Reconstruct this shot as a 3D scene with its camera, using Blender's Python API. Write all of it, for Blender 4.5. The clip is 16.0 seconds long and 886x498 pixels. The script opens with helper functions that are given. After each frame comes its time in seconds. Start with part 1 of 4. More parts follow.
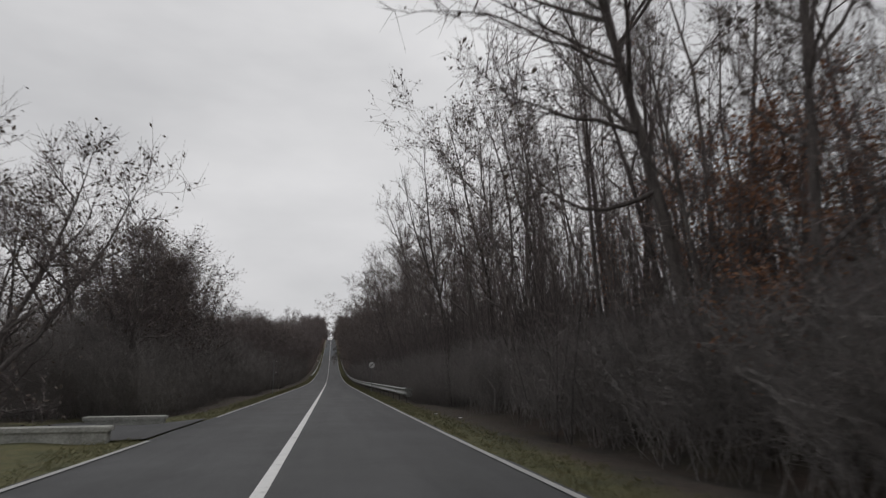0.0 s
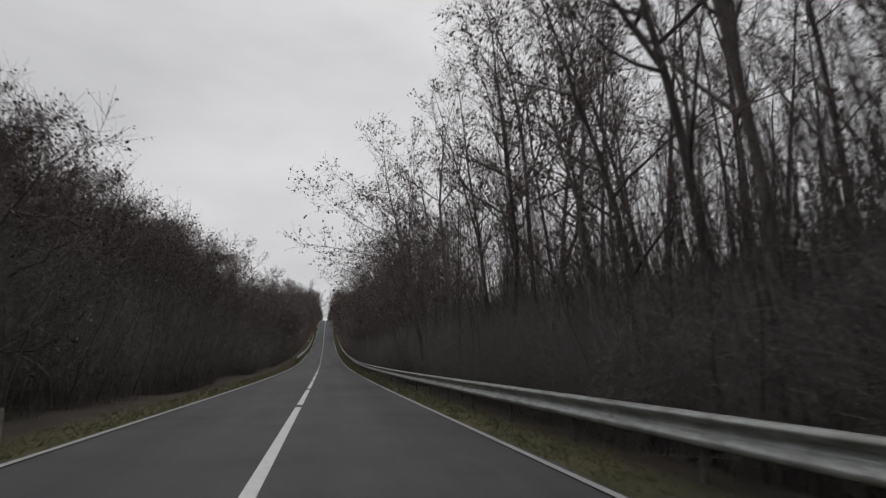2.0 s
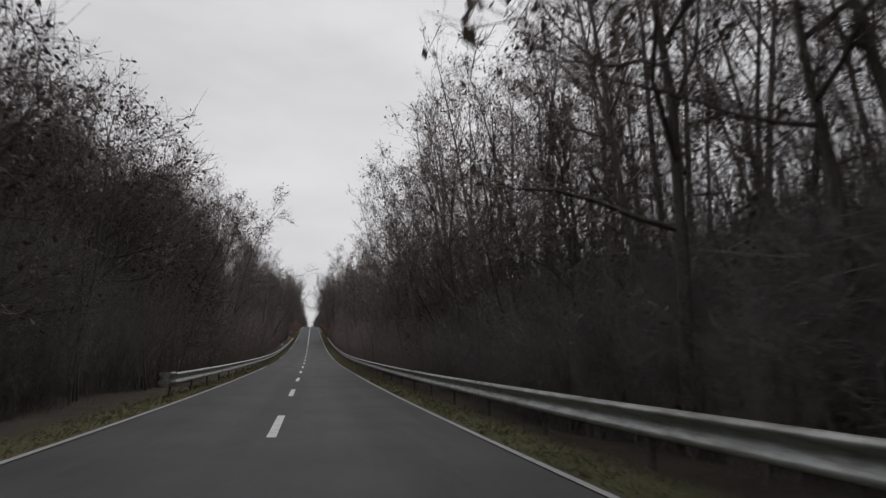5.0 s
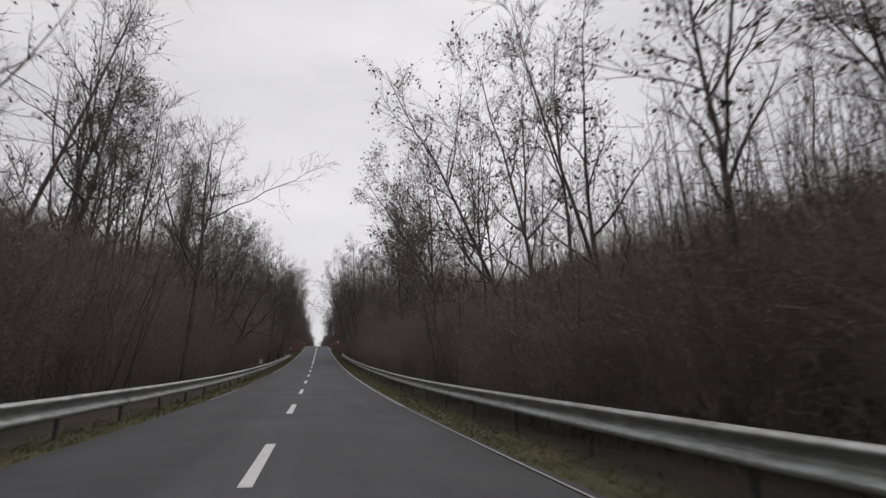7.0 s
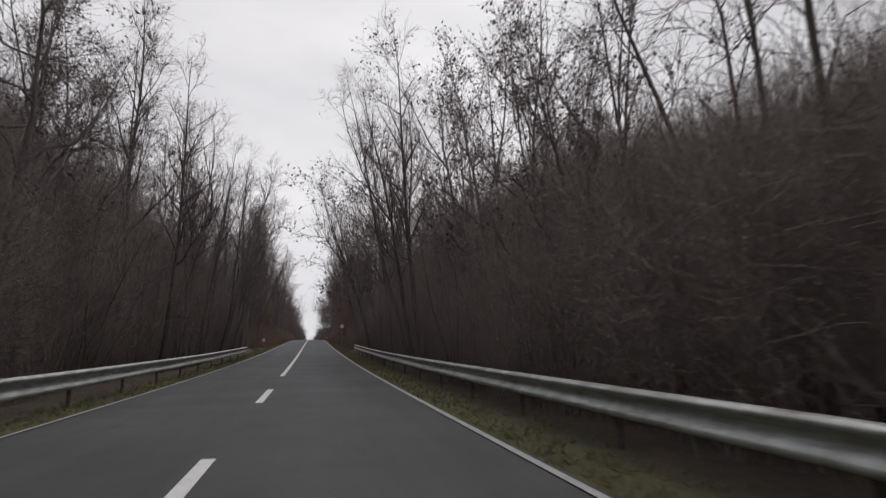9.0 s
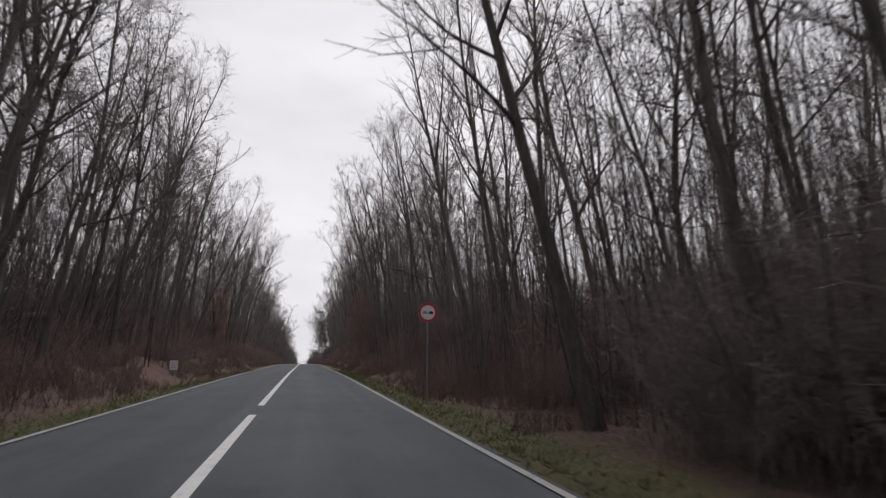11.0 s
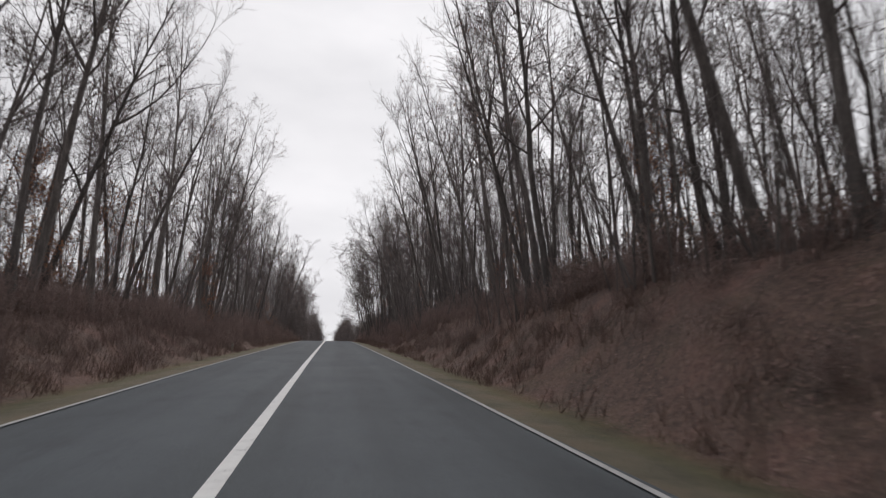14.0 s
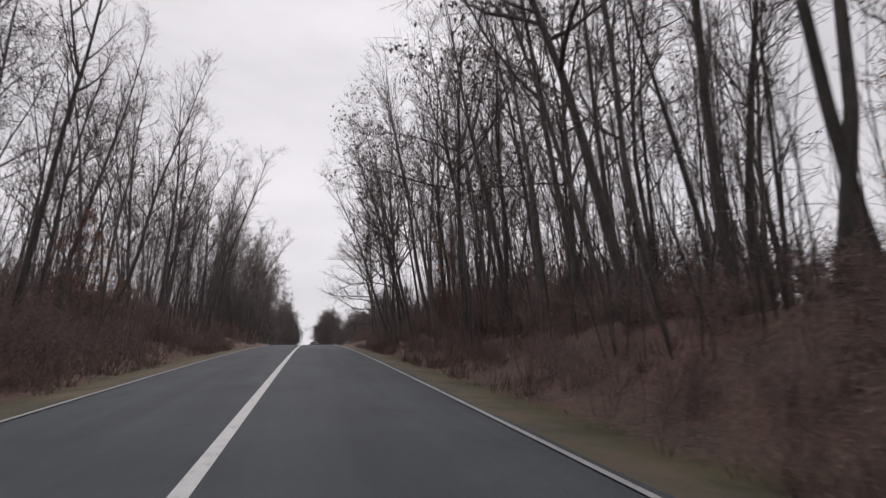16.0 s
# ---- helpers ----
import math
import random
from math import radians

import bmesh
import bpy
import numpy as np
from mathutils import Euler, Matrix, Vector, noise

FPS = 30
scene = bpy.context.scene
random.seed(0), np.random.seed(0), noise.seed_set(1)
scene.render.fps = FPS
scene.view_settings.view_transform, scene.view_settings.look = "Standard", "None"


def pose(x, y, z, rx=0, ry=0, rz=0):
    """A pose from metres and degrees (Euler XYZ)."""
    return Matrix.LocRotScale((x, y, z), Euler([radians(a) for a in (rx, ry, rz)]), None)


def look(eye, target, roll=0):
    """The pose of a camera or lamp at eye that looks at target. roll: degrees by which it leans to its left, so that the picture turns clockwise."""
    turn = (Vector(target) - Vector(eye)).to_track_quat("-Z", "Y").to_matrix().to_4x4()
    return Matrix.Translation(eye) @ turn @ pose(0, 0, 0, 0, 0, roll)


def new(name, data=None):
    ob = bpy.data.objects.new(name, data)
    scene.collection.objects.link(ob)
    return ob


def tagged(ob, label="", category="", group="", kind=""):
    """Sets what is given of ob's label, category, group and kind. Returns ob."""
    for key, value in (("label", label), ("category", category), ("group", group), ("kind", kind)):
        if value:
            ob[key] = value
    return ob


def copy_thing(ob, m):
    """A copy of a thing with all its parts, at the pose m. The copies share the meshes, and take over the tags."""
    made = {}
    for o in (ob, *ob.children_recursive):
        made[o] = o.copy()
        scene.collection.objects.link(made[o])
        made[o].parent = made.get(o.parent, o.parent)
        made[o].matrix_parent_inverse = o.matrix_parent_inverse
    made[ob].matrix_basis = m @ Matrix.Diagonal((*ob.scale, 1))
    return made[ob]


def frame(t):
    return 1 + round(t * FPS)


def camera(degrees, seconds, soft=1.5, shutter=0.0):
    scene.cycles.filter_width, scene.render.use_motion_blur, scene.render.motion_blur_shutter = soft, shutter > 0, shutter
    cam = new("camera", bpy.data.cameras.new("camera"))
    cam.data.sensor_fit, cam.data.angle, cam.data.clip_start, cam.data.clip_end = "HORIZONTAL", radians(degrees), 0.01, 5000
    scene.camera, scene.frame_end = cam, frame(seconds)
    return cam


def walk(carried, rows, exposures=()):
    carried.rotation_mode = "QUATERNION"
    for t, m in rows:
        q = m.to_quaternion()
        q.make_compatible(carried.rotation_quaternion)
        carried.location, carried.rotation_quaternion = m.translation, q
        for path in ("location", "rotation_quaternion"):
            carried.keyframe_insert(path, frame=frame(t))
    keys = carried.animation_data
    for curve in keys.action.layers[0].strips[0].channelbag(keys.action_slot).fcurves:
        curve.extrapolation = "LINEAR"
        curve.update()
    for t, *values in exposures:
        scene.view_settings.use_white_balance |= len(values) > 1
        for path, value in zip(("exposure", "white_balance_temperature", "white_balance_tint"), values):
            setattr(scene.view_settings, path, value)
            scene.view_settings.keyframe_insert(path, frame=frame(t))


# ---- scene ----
V = 29.0          # metres a second along the road
EYE = 1.33        # lens above the asphalt
SLOPE_Y = [-60 + 20 * i for i in range(39)]
SLOPES = [-0.0806, -0.0806, -0.0738, -0.0670, -0.0601, -0.0589, -0.0579, -0.0573, -0.0522, -0.0472, -0.0379, -0.0257, -0.0155, -0.0111, -0.0010,
          0.0148, 0.0241, 0.0303, 0.0392, 0.0447, 0.0478, 0.0453, 0.0382, 0.0423, 0.0410, 0.0360, 0.0355, 0.0331, 0.0260, 0.0168, 0.0071, -0.0025,
          -0.0120, -0.0180, -0.0180, -0.0160, -0.0160, -0.0080, -0.0080]
YS = np.arange(-60.0, 1600.0, 1.0)
_s = np.interp(YS, SLOPE_Y, SLOPES)
ZS = np.concatenate([[0.0], np.cumsum((_s[1:] + _s[:-1]) / 2)])
ZS -= np.interp(0.0, YS, ZS)


def road_z(y):
    return np.interp(y, YS, ZS)


# time, metres right of the centre line, degrees to the right, up, lean
PATH = [
    (0.0, 0.81, 10.36, 8.68, 0.25), (0.5, 0.82, 10.11, 7.87, 0.39), (1.0, 0.78, 10.36, 7.48, 2.23), (1.5, 0.72, 9.39, 8.07, 0.45),
    (2.0, 0.69, 10.81, 7.43, 1.08), (2.5, 0.63, 11.44, 8.13, 1.01), (3.0, 0.54, 10.45, 10.05, 0.91), (3.5, 0.58, 10.84, 8.19, -0.44),
    (4.0, 0.64, 11.06, 7.82, 1.44), (4.2, 0.59, 11.60, 8.94, 1.45), (6.3, 0.71, 12.14, 8.47, 0.45), (6.5, 0.83, 10.73, 9.79, -0.29),
    (7.0, 0.76, 11.50, 10.92, 0.34), (7.5, 0.79, 10.88, 11.23, 0.34), (8.0, 0.96, 12.06, 10.29, -0.13), (8.5, 1.09, 12.35, 11.03, -0.49),
    (9.0, 1.15, 12.26, 10.45, -0.53), (9.2, 1.15, 11.84, 11.46, -1.24), (11.3, 1.09, 13.42, 12.83, 0.57), (11.5, 1.09, 14.60, 12.52, 0.73),
    (12.0, 1.24, 10.28, 12.07, 0.24), (12.5, 1.21, 12.20, 12.26, -1.13), (13.0, 1.21, 10.55, 10.94, 0.14), (13.5, 1.07, 11.07, 9.10, 0.53),
    (14.0, 0.93, 10.34, 10.10, 0.57), (14.5, 0.90, 11.50, 10.22, 0.05), (15.0, 0.91, 11.35, 9.46, -0.13), (15.5, 0.91, 11.17, 9.67, -0.07),
    (16.0, 0.98, 12.37, 9.40, -0.29),
]


def stand(t, x, yaw, up, lean):
    eye = Vector((x, V * t, float(road_z(V * t)) + EYE))
    a, b = radians(yaw), radians(up)
    return look(eye, eye + Vector((math.sin(a) * math.cos(b), math.cos(a) * math.cos(b), math.sin(b))), lean)


cam = camera(73.0, 16.0, soft=1.3, shutter=0.1)
walk(cam, [(r[0], stand(*r)) for r in PATH],
     exposures=[(0.0, 0.0, 6500, 10.5), (4.0, 0.0, 6500, 10.5), (6.5, 0.18, 6500, 13), (9.0, 0.26, 6500, 13), (11.5, 0.36, 6500, 14.5), (13.0, 0.37, 6500, 15), (14.0, 0.40, 6500, 12.5), (14.5, 0.32, 6500, 14.0), (16.0, 0.28, 6500, 16.5)])

# ---- sky and light: a closed grey overcast ----
world = bpy.data.worlds.new("overcast")
scene.world = world
world.use_nodes = True
nt = world.node_tree
nt.nodes.clear()
w_out = nt.nodes.new("ShaderNodeOutputWorld")
w_bg = nt.nodes.new("ShaderNodeBackground")
sky = nt.nodes.new("ShaderNodeTexSky")
sky.sky_type, sky.sun_disc = "NISHITA", False
sky.sun_elevation, sky.sun_rotation = radians(38), radians(20)
grey = nt.nodes.new("ShaderNodeHueSaturation")
grey.inputs["Saturation"].default_value = 0.05
grey.inputs["Value"].default_value = 0.10
co = nt.nodes.new("ShaderNodeTexCoord")
mp = nt.nodes.new("ShaderNodeMapping")
mp.inputs["Scale"].default_value = (1.0, 1.0, 2.6)
cloud = nt.nodes.new("ShaderNodeTexNoise")
cloud.inputs["Scale"].default_value = 2.2
cloud.inputs["Detail"].default_value = 5
ramp = nt.nodes.new("ShaderNodeValToRGB")
ramp.color_ramp.elements[0].position, ramp.color_ramp.elements[0].color = 0.30, (0.49, 0.495, 0.51, 1)
ramp.color_ramp.elements[1].position, ramp.color_ramp.elements[1].color = 0.68, (0.70, 0.70, 0.71, 1)
mix = nt.nodes.new("ShaderNodeMix")
mix.data_type = "RGBA"
mix.inputs["Factor"].default_value = 0.88
nt.links.new(sky.outputs["Color"], grey.inputs["Color"])
nt.links.new(co.outputs["Generated"], mp.inputs["Vector"])
nt.links.new(mp.outputs["Vector"], cloud.inputs["Vector"])
nt.links.new(cloud.outputs["Fac"], ramp.inputs["Fac"])
nt.links.new(grey.outputs["Color"], mix.inputs["A"])
nt.links.new(ramp.outputs["Color"], mix.inputs["B"])
nt.links.new(mix.outputs["Result"], w_bg.inputs["Color"])
w_bg.inputs["Strength"].default_value = 1.0
nt.links.new(w_bg.outputs["Background"], w_out.inputs["Surface"])
sun_data = bpy.data.lights.new("sun", "SUN")
sun_data.energy, sun_data.angle, sun_data.color = 0.5, radians(25), (1.0, 0.97, 0.93)
sun = new("sun", sun_data)
sun.matrix_world = look((0, 0, 60), (-20, -56, -20))


# ---- materials ----
def material(name, rough=0.8, metal=0.0):
    m = bpy.data.materials.new(name)
    m.use_nodes = True
    b = m.node_tree.nodes["Principled BSDF"]
    b.inputs["Roughness"].default_value, b.inputs["Metallic"].default_value = rough, metal
    return m, m.node_tree, b


def noise_ramp(tree, vec, scale, stops, detail=6.0, rough=0.6):
    n = tree.nodes.new("ShaderNodeTexNoise")
    n.inputs["Scale"].default_value, n.inputs["Detail"].default_value, n.inputs["Roughness"].default_value = scale, detail, rough
    if vec is not None:
        tree.links.new(vec, n.inputs["Vector"])
    r = tree.nodes.new("ShaderNodeValToRGB")
    els = r.color_ramp.elements
    while len(els) < len(stops):
        els.new(0.5)
    for e, (p, c) in zip(els, stops):
        e.position, e.color = p, (*c, 1)
    tree.links.new(n.outputs["Fac"], r.inputs["Fac"])
    return n, r


def blend(tree, a, b, fac, mode="MIX"):
    m = tree.nodes.new("ShaderNodeMix")
    m.data_type, m.blend_type = "RGBA", mode
    for sock, v in (("A", a), ("B", b)):
        if isinstance(v, tuple):
            m.inputs[sock].default_value = (*v, 1)
        else:
            tree.links.new(v, m.inputs[sock])
    if isinstance(fac, float):
        m.inputs["Factor"].default_value = fac
    else:
        tree.links.new(fac, m.inputs["Factor"])
    return m.outputs["Result"]


def relief(tree, bsdf, height, strength, distance):
    b = tree.nodes.new("ShaderNodeBump")
    b.inputs["Strength"].default_value, b.inputs["Distance"].default_value = strength, distance
    tree.links.new(height, b.inputs["Height"])
    tree.links.new(b.outputs["Normal"], bsdf.inputs["Normal"])


def world_vec(tree, scale=(1, 1, 1)):
    g = tree.nodes.new("ShaderNodeNewGeometry")
    m = tree.nodes.new("ShaderNodeMapping")
    m.inputs["Scale"].default_value = scale
    tree.links.new(g.outputs["Position"], m.inputs["Vector"])
    return m.outputs["Vector"]


def natural(name, dark, light, scale, rough=0.85, bump=0.4, depth=0.01, stretch=(1, 1, 1), per="island", vary=(0.6, 1.3)):
    """A grown or weathered surface: broad blotches, fine grain, and a shade for each piece."""
    m, t, b = material(name, rough)
    v = world_vec(t, stretch)
    mid = tuple((p + q) / 2 for p, q in zip(dark, light))
    _, r1 = noise_ramp(t, v, scale, [(0.3, dark), (0.55, mid), (0.75, light)])
    n2, r2 = noise_ramp(t, v, scale * 9, [(0.3, (0.7, 0.7, 0.7)), (0.7, (1.25, 1.25, 1.25))])
    c = blend(t, r1.outputs["Color"], r2.outputs["Color"], 1.0, "MULTIPLY")
    if per == "island":
        g = t.nodes.new("ShaderNodeNewGeometry")
        rr = t.nodes.new("ShaderNodeValToRGB")
        rr.color_ramp.elements[0].color, rr.color_ramp.elements[1].color = (*(vary[0],) * 3, 1), (*(vary[1],) * 3, 1)
        t.links.new(g.outputs["Random Per Island"], rr.inputs["Fac"])
        c = blend(t, c, rr.outputs["Color"], 1.0, "MULTIPLY")
    elif per == "object":
        g = t.nodes.new("ShaderNodeObjectInfo")
        rr = t.nodes.new("ShaderNodeValToRGB")
        rr.color_ramp.elements[0].color, rr.color_ramp.elements[1].color = (0.65, 0.65, 0.65, 1), (1.3, 1.3, 1.3, 1)
        t.links.new(g.outputs["Random"], rr.inputs["Fac"])
        c = blend(t, c, rr.outputs["Color"], 1.0, "MULTIPLY")
    t.links.new(c, b.inputs["Base Color"])
    relief(t, b, n2.outputs["Fac"], bump, depth)
    return m


def leaf_material(name, colours, rough=0.7):
    """Dry leaves: each one its own shade out of a few."""
    m, t, b = material(name, rough)
    g = t.nodes.new("ShaderNodeNewGeometry")
    r = t.nodes.new("ShaderNodeValToRGB")
    els = r.color_ramp.elements
    while len(els) < len(colours):
        els.new(0.5)
    for i, (e, c) in enumerate(zip(els, colours)):
        e.position, e.color = i / (len(colours) - 1), (*c, 1)
    t.links.new(g.outputs["Random Per Island"], r.inputs["Fac"])
    _, r2 = noise_ramp(t, world_vec(t), 30, [(0.3, (0.75, 0.75, 0.75)), (0.7, (1.2, 1.2, 1.2))])
    t.links.new(blend(t, r.outputs["Color"], r2.outputs["Color"], 1.0, "MULTIPLY"), b.inputs["Base Color"])
    return m


def along_road(tree, y0, y1):
    """0 before y0 metres along the road, 1 after y1."""
    g = tree.nodes.new("ShaderNodeNewGeometry")
    s = tree.nodes.new("ShaderNodeSeparateXYZ")
    r = tree.nodes.new("ShaderNodeMapRange")
    r.inputs["From Min"].default_value, r.inputs["From Max"].default_value = y0, y1
    tree.links.new(g.outputs["Position"], s.inputs["Vector"])
    tree.links.new(s.outputs["Y"], r.inputs["Value"])
    return r.outputs["Result"]


def asphalt_material():
    m, t, b = material("asphalt", 0.75)
    v = world_vec(t)
    lanes = world_vec(t, (0.55, 0.02, 0.02))
    _, older = noise_ramp(t, v, 0.35, [(0.3, (0.039, 0.040, 0.042)), (0.7, (0.066, 0.067, 0.070))], 8.0, 0.65)
    _, newer = noise_ramp(t, v, 0.30, [(0.3, (0.047, 0.056, 0.064)), (0.7, (0.070, 0.081, 0.091))], 8.0, 0.65)
    base = blend(t, older.outputs["Color"], newer.outputs["Color"], along_road(t, 315.0, 315.4))
    _, tracks = noise_ramp(t, lanes, 1.6, [(0.35, (0.78, 0.78, 0.79)), (0.65, (1.15, 1.15, 1.15))], 3.0)
    _, stains = noise_ramp(t, world_vec(t, (1.0, 0.35, 1.0)), 1.3, [(0.30, (0.72, 0.72, 0.74)), (0.45, (1.0, 1.0, 1.0)), (0.75, (1.10, 1.10, 1.09))], 7.0, 0.7)
    grit, fine = noise_ramp(t, v, 45, [(0.3, (0.62, 0.62, 0.62)), (0.7, (1.38, 1.38, 1.38))], 5.0, 0.75)
    c = blend(t, base, tracks.outputs["Color"], 1.0, "MULTIPLY")
    c = blend(t, c, stains.outputs["Color"], 1.0, "MULTIPLY")
    c = blend(t, c, fine.outputs["Color"], 1.0, "MULTIPLY")
    t.links.new(c, b.inputs["Base Color"])
    relief(t, b, grit.outputs["Fac"], 0.6, 0.008)
    return m


def paint_material(name, bright):
    m, t, b = material(name, 0.65)
    v = world_vec(t)
    worn, r = noise_ramp(t, v, 5.0, [(0.28, (0.16, 0.16, 0.16)), (0.42, (0.84 * bright, 0.84 * bright, 0.83 * bright)), (0.7, (bright, bright, 0.98 * bright))], 9.0, 0.75)
    t.links.new(r.outputs["Color"], b.inputs["Base Color"])
    relief(t, b, worn.outputs["Fac"], 0.3, 0.003)
    return m


def ground_material():
    """Leaf litter under the trees, mossy grass beside the road."""
    m, t, b = material("earth_and_leaf_litter", 0.95)
    v = world_vec(t)
    fine, litter = noise_ramp(t, v, 9.0, [(0.30, (0.066, 0.048, 0.043)), (0.5, (0.155, 0.102, 0.089)), (0.72, (0.275, 0.180, 0.152))], 10.0, 0.8)
    _, grass = noise_ramp(t, v, 14.0, [(0.3, (0.062, 0.063, 0.026)), (0.7, (0.150, 0.147, 0.064))], 8.0, 0.7)
    at = t.nodes.new("ShaderNodeAttribute")
    at.attribute_name = "grassy"
    pat, _ = noise_ramp(t, v, 0.8, [(0, (0, 0, 0)), (1, (1, 1, 1))])
    add = t.nodes.new("ShaderNodeMath")
    add.operation = "ADD"
    sub = t.nodes.new("ShaderNodeMath")
    sub.operation, sub.inputs[1].default_value = "SUBTRACT", 0.5
    t.links.new(pat.outputs["Fac"], sub.inputs[0])
    t.links.new(at.outputs["Fac"], add.inputs[0])
    t.links.new(sub.outputs[0], add.inputs[1])
    add.use_clamp = True
    # darker, less red ground up to 312 m, blending out by 340 m
    _, dark_soil = noise_ramp(t, v, 9.0, [(0.30, (0.026, 0.021, 0.018)), (0.5, (0.060, 0.047, 0.039)), (0.72, (0.105, 0.080, 0.064))], 10.0, 0.8)
    soil = blend(t, dark_soil.outputs["Color"], litter.outputs["Color"], along_road(t, 312.0, 340.0))
    c = blend(t, soil, grass.outputs["Color"], add.outputs[0])
    _, grit = noise_ramp(t, v, 40.0, [(0.3, (0.100, 0.086, 0.064)), (0.7, (0.240, 0.206, 0.152))], 6.0, 0.8)
    gv = t.nodes.new("ShaderNodeAttribute")
    gv.attribute_name = "gravelly"
    gm = t.nodes.new("ShaderNodeMath")
    gm.operation, gm.use_clamp = "MULTIPLY", True
    t.links.new(gv.outputs["Fac"], gm.inputs[0])
    t.links.new(pat.outputs["Fac"], gm.inputs[1])
    c = blend(t, c, grit.outputs["Color"], gm.outputs[0])
    _, broad = noise_ramp(t, v, 0.7, [(0.3, (0.58, 0.64, 0.62)), (0.5, (1.0, 1.0, 0.95)), (0.7, (1.30, 1.14, 1.10))], 4.0, 0.65)
    c = blend(t, c, broad.outputs["Color"], 1.0, "MULTIPLY")
    t.links.new(c, b.inputs["Base Color"])
    relief(t, b, fine.outputs["Fac"], 0.9, 0.06)
    return m


def zinc_material():
    m, t, b = material("galvanised_steel", 0.5, 0.6)
    v = world_vec(t)
    n, r = noise_ramp(t, v, 2.5, [(0.3, (0.33, 0.345, 0.34)), (0.7, (0.54, 0.555, 0.55))], 8.0, 0.7)
    _, dirt = noise_ramp(t, world_vec(t, (6, 1, 6)), 1.5, [(0.35, (0.62, 0.60, 0.56)), (0.6, (1, 1, 1))])
    t.links.new(blend(t, r.outputs["Color"], dirt.outputs["Color"], 1.0, "MULTIPLY"), b.inputs["Base Color"])
    relief(t, b, n.outputs["Fac"], 0.15, 0.004)
    return m


def plain(name, colour, rough=0.5, metal=0.0, amount=0.15):
    m, t, b = material(name, rough, metal)
    n, r = noise_ramp(t, world_vec(t), 12, [(0.3, tuple(c * (1 - amount) for c in colour)), (0.7, tuple(min(1, c * (1 + amount)) for c in colour))])
    t.links.new(r.outputs["Color"], b.inputs["Base Color"])
    return m


ASPHALT, GROUND, ZINC = asphalt_material(), ground_material(), zinc_material()
PAINT, EDGEPAINT = paint_material("centre_paint", 0.80), paint_material("worn_edge_paint", 0.46)
BARK = natural("bark", (0.080, 0.070, 0.066), (0.190, 0.168, 0.158), 3.0, 0.95, 0.8, 0.03, (3, 3, 0.5), "object")
TWIG = natural("twig_bark", (0.115, 0.094, 0.092), (0.245, 0.205, 0.200), 2.0, 0.9, 0.3, 0.01)
BRUSH = natural("brush_stems", (0.185, 0.170, 0.164), (0.285, 0.262, 0.252), 1.5, 0.9, 0.3, 0.01, vary=(0.8, 1.15))
# browner stems, also paler: the haze over the darks is put into the colour
HAZEBRUSH = natural("haze_pale_brown_brush_stems", (0.225, 0.188, 0.175), (0.335, 0.280, 0.256), 1.5, 0.9, 0.3, 0.01, vary=(0.8, 1.15))
BANKBRUSH = natural("rust_brown_brush_stems", (0.205, 0.152, 0.138), (0.340, 0.252, 0.224), 1.5, 0.9, 0.3, 0.01, vary=(0.75, 1.2))
POD = leaf_material("withered_pods", [(0.058, 0.048, 0.042), (0.135, 0.104, 0.082), (0.092, 0.076, 0.064)])
RUST = leaf_material("rust_brown_leaves", [(0.19, 0.085, 0.048), (0.33, 0.150, 0.075), (0.25, 0.110, 0.060), (0.36, 0.190, 0.095)])
BRUSHLEAF = leaf_material("withered_brush_leaves", [(0.130, 0.116, 0.108), (0.195, 0.170, 0.152), (0.160, 0.150, 0.132), (0.205, 0.165, 0.148)])
# leaves of the browner brush, lightened the same way to imitate haze
HAZELEAF = leaf_material("haze_pale_brown_brush_leaves", [(0.180, 0.152, 0.136), (0.280, 0.228, 0.196), (0.225, 0.200, 0.165), (0.300, 0.228, 0.190)])
LITTER = leaf_material("fallen_leaves", [(0.138, 0.084, 0.074), (0.235, 0.142, 0.120), (0.185, 0.106, 0.092), (0.275, 0.182, 0.150)])
GRASS = leaf_material("rough_grass", [(0.078, 0.080, 0.032), (0.135, 0.130, 0.056), (0.185, 0.165, 0.088), (0.105, 0.104, 0.042)], 0.8)
DEADGRASS = leaf_material("dead_grass", [(0.110, 0.072, 0.062), (0.190, 0.126, 0.104), (0.145, 0.094, 0.080), (0.230, 0.164, 0.128)], 0.85)
CONCRETE = natural("old_concrete", (0.24, 0.24, 0.22), (0.42, 0.42, 0.39), 2.0, 0.9, 0.5, 0.01, (1, 1, 1), "none")
WHITE = plain("white_sheet", (0.72, 0.72, 0.71), 0.45)
RED = plain("red_sheet", (0.45, 0.03, 0.04), 0.4)
BLACK = plain("black_paint", (0.02, 0.02, 0.022), 0.5)
GREY = plain("grey_paint", (0.28, 0.28, 0.28), 0.5)
BACKSTEEL = plain("grey_steel_pole", (0.25, 0.255, 0.26), 0.5, 0.5)
POSTBEIGE = plain("weathered_beige_plastic", (0.30, 0.275, 0.235), 0.7, 0.0, 0.25)
# post steel darkened: the shade under the rail is put into its colour
POSTSTEEL = plain("shade_dark_post_steel", (0.13, 0.125, 0.115), 0.8, 0.2, 0.3)
CARPAINT = plain("dark_car_paint", (0.03, 0.032, 0.036), 0.25, 0.2)
GLASS = plain("dark_car_glass", (0.015, 0.017, 0.02), 0.08)
RUBBER = plain("tyre_rubber", (0.02, 0.02, 0.02), 0.85)
LAMP = plain("red_lamp_glass", (0.30, 0.02, 0.02), 0.2)


# ---- building helpers ----
rng = np.random.default_rng(7)


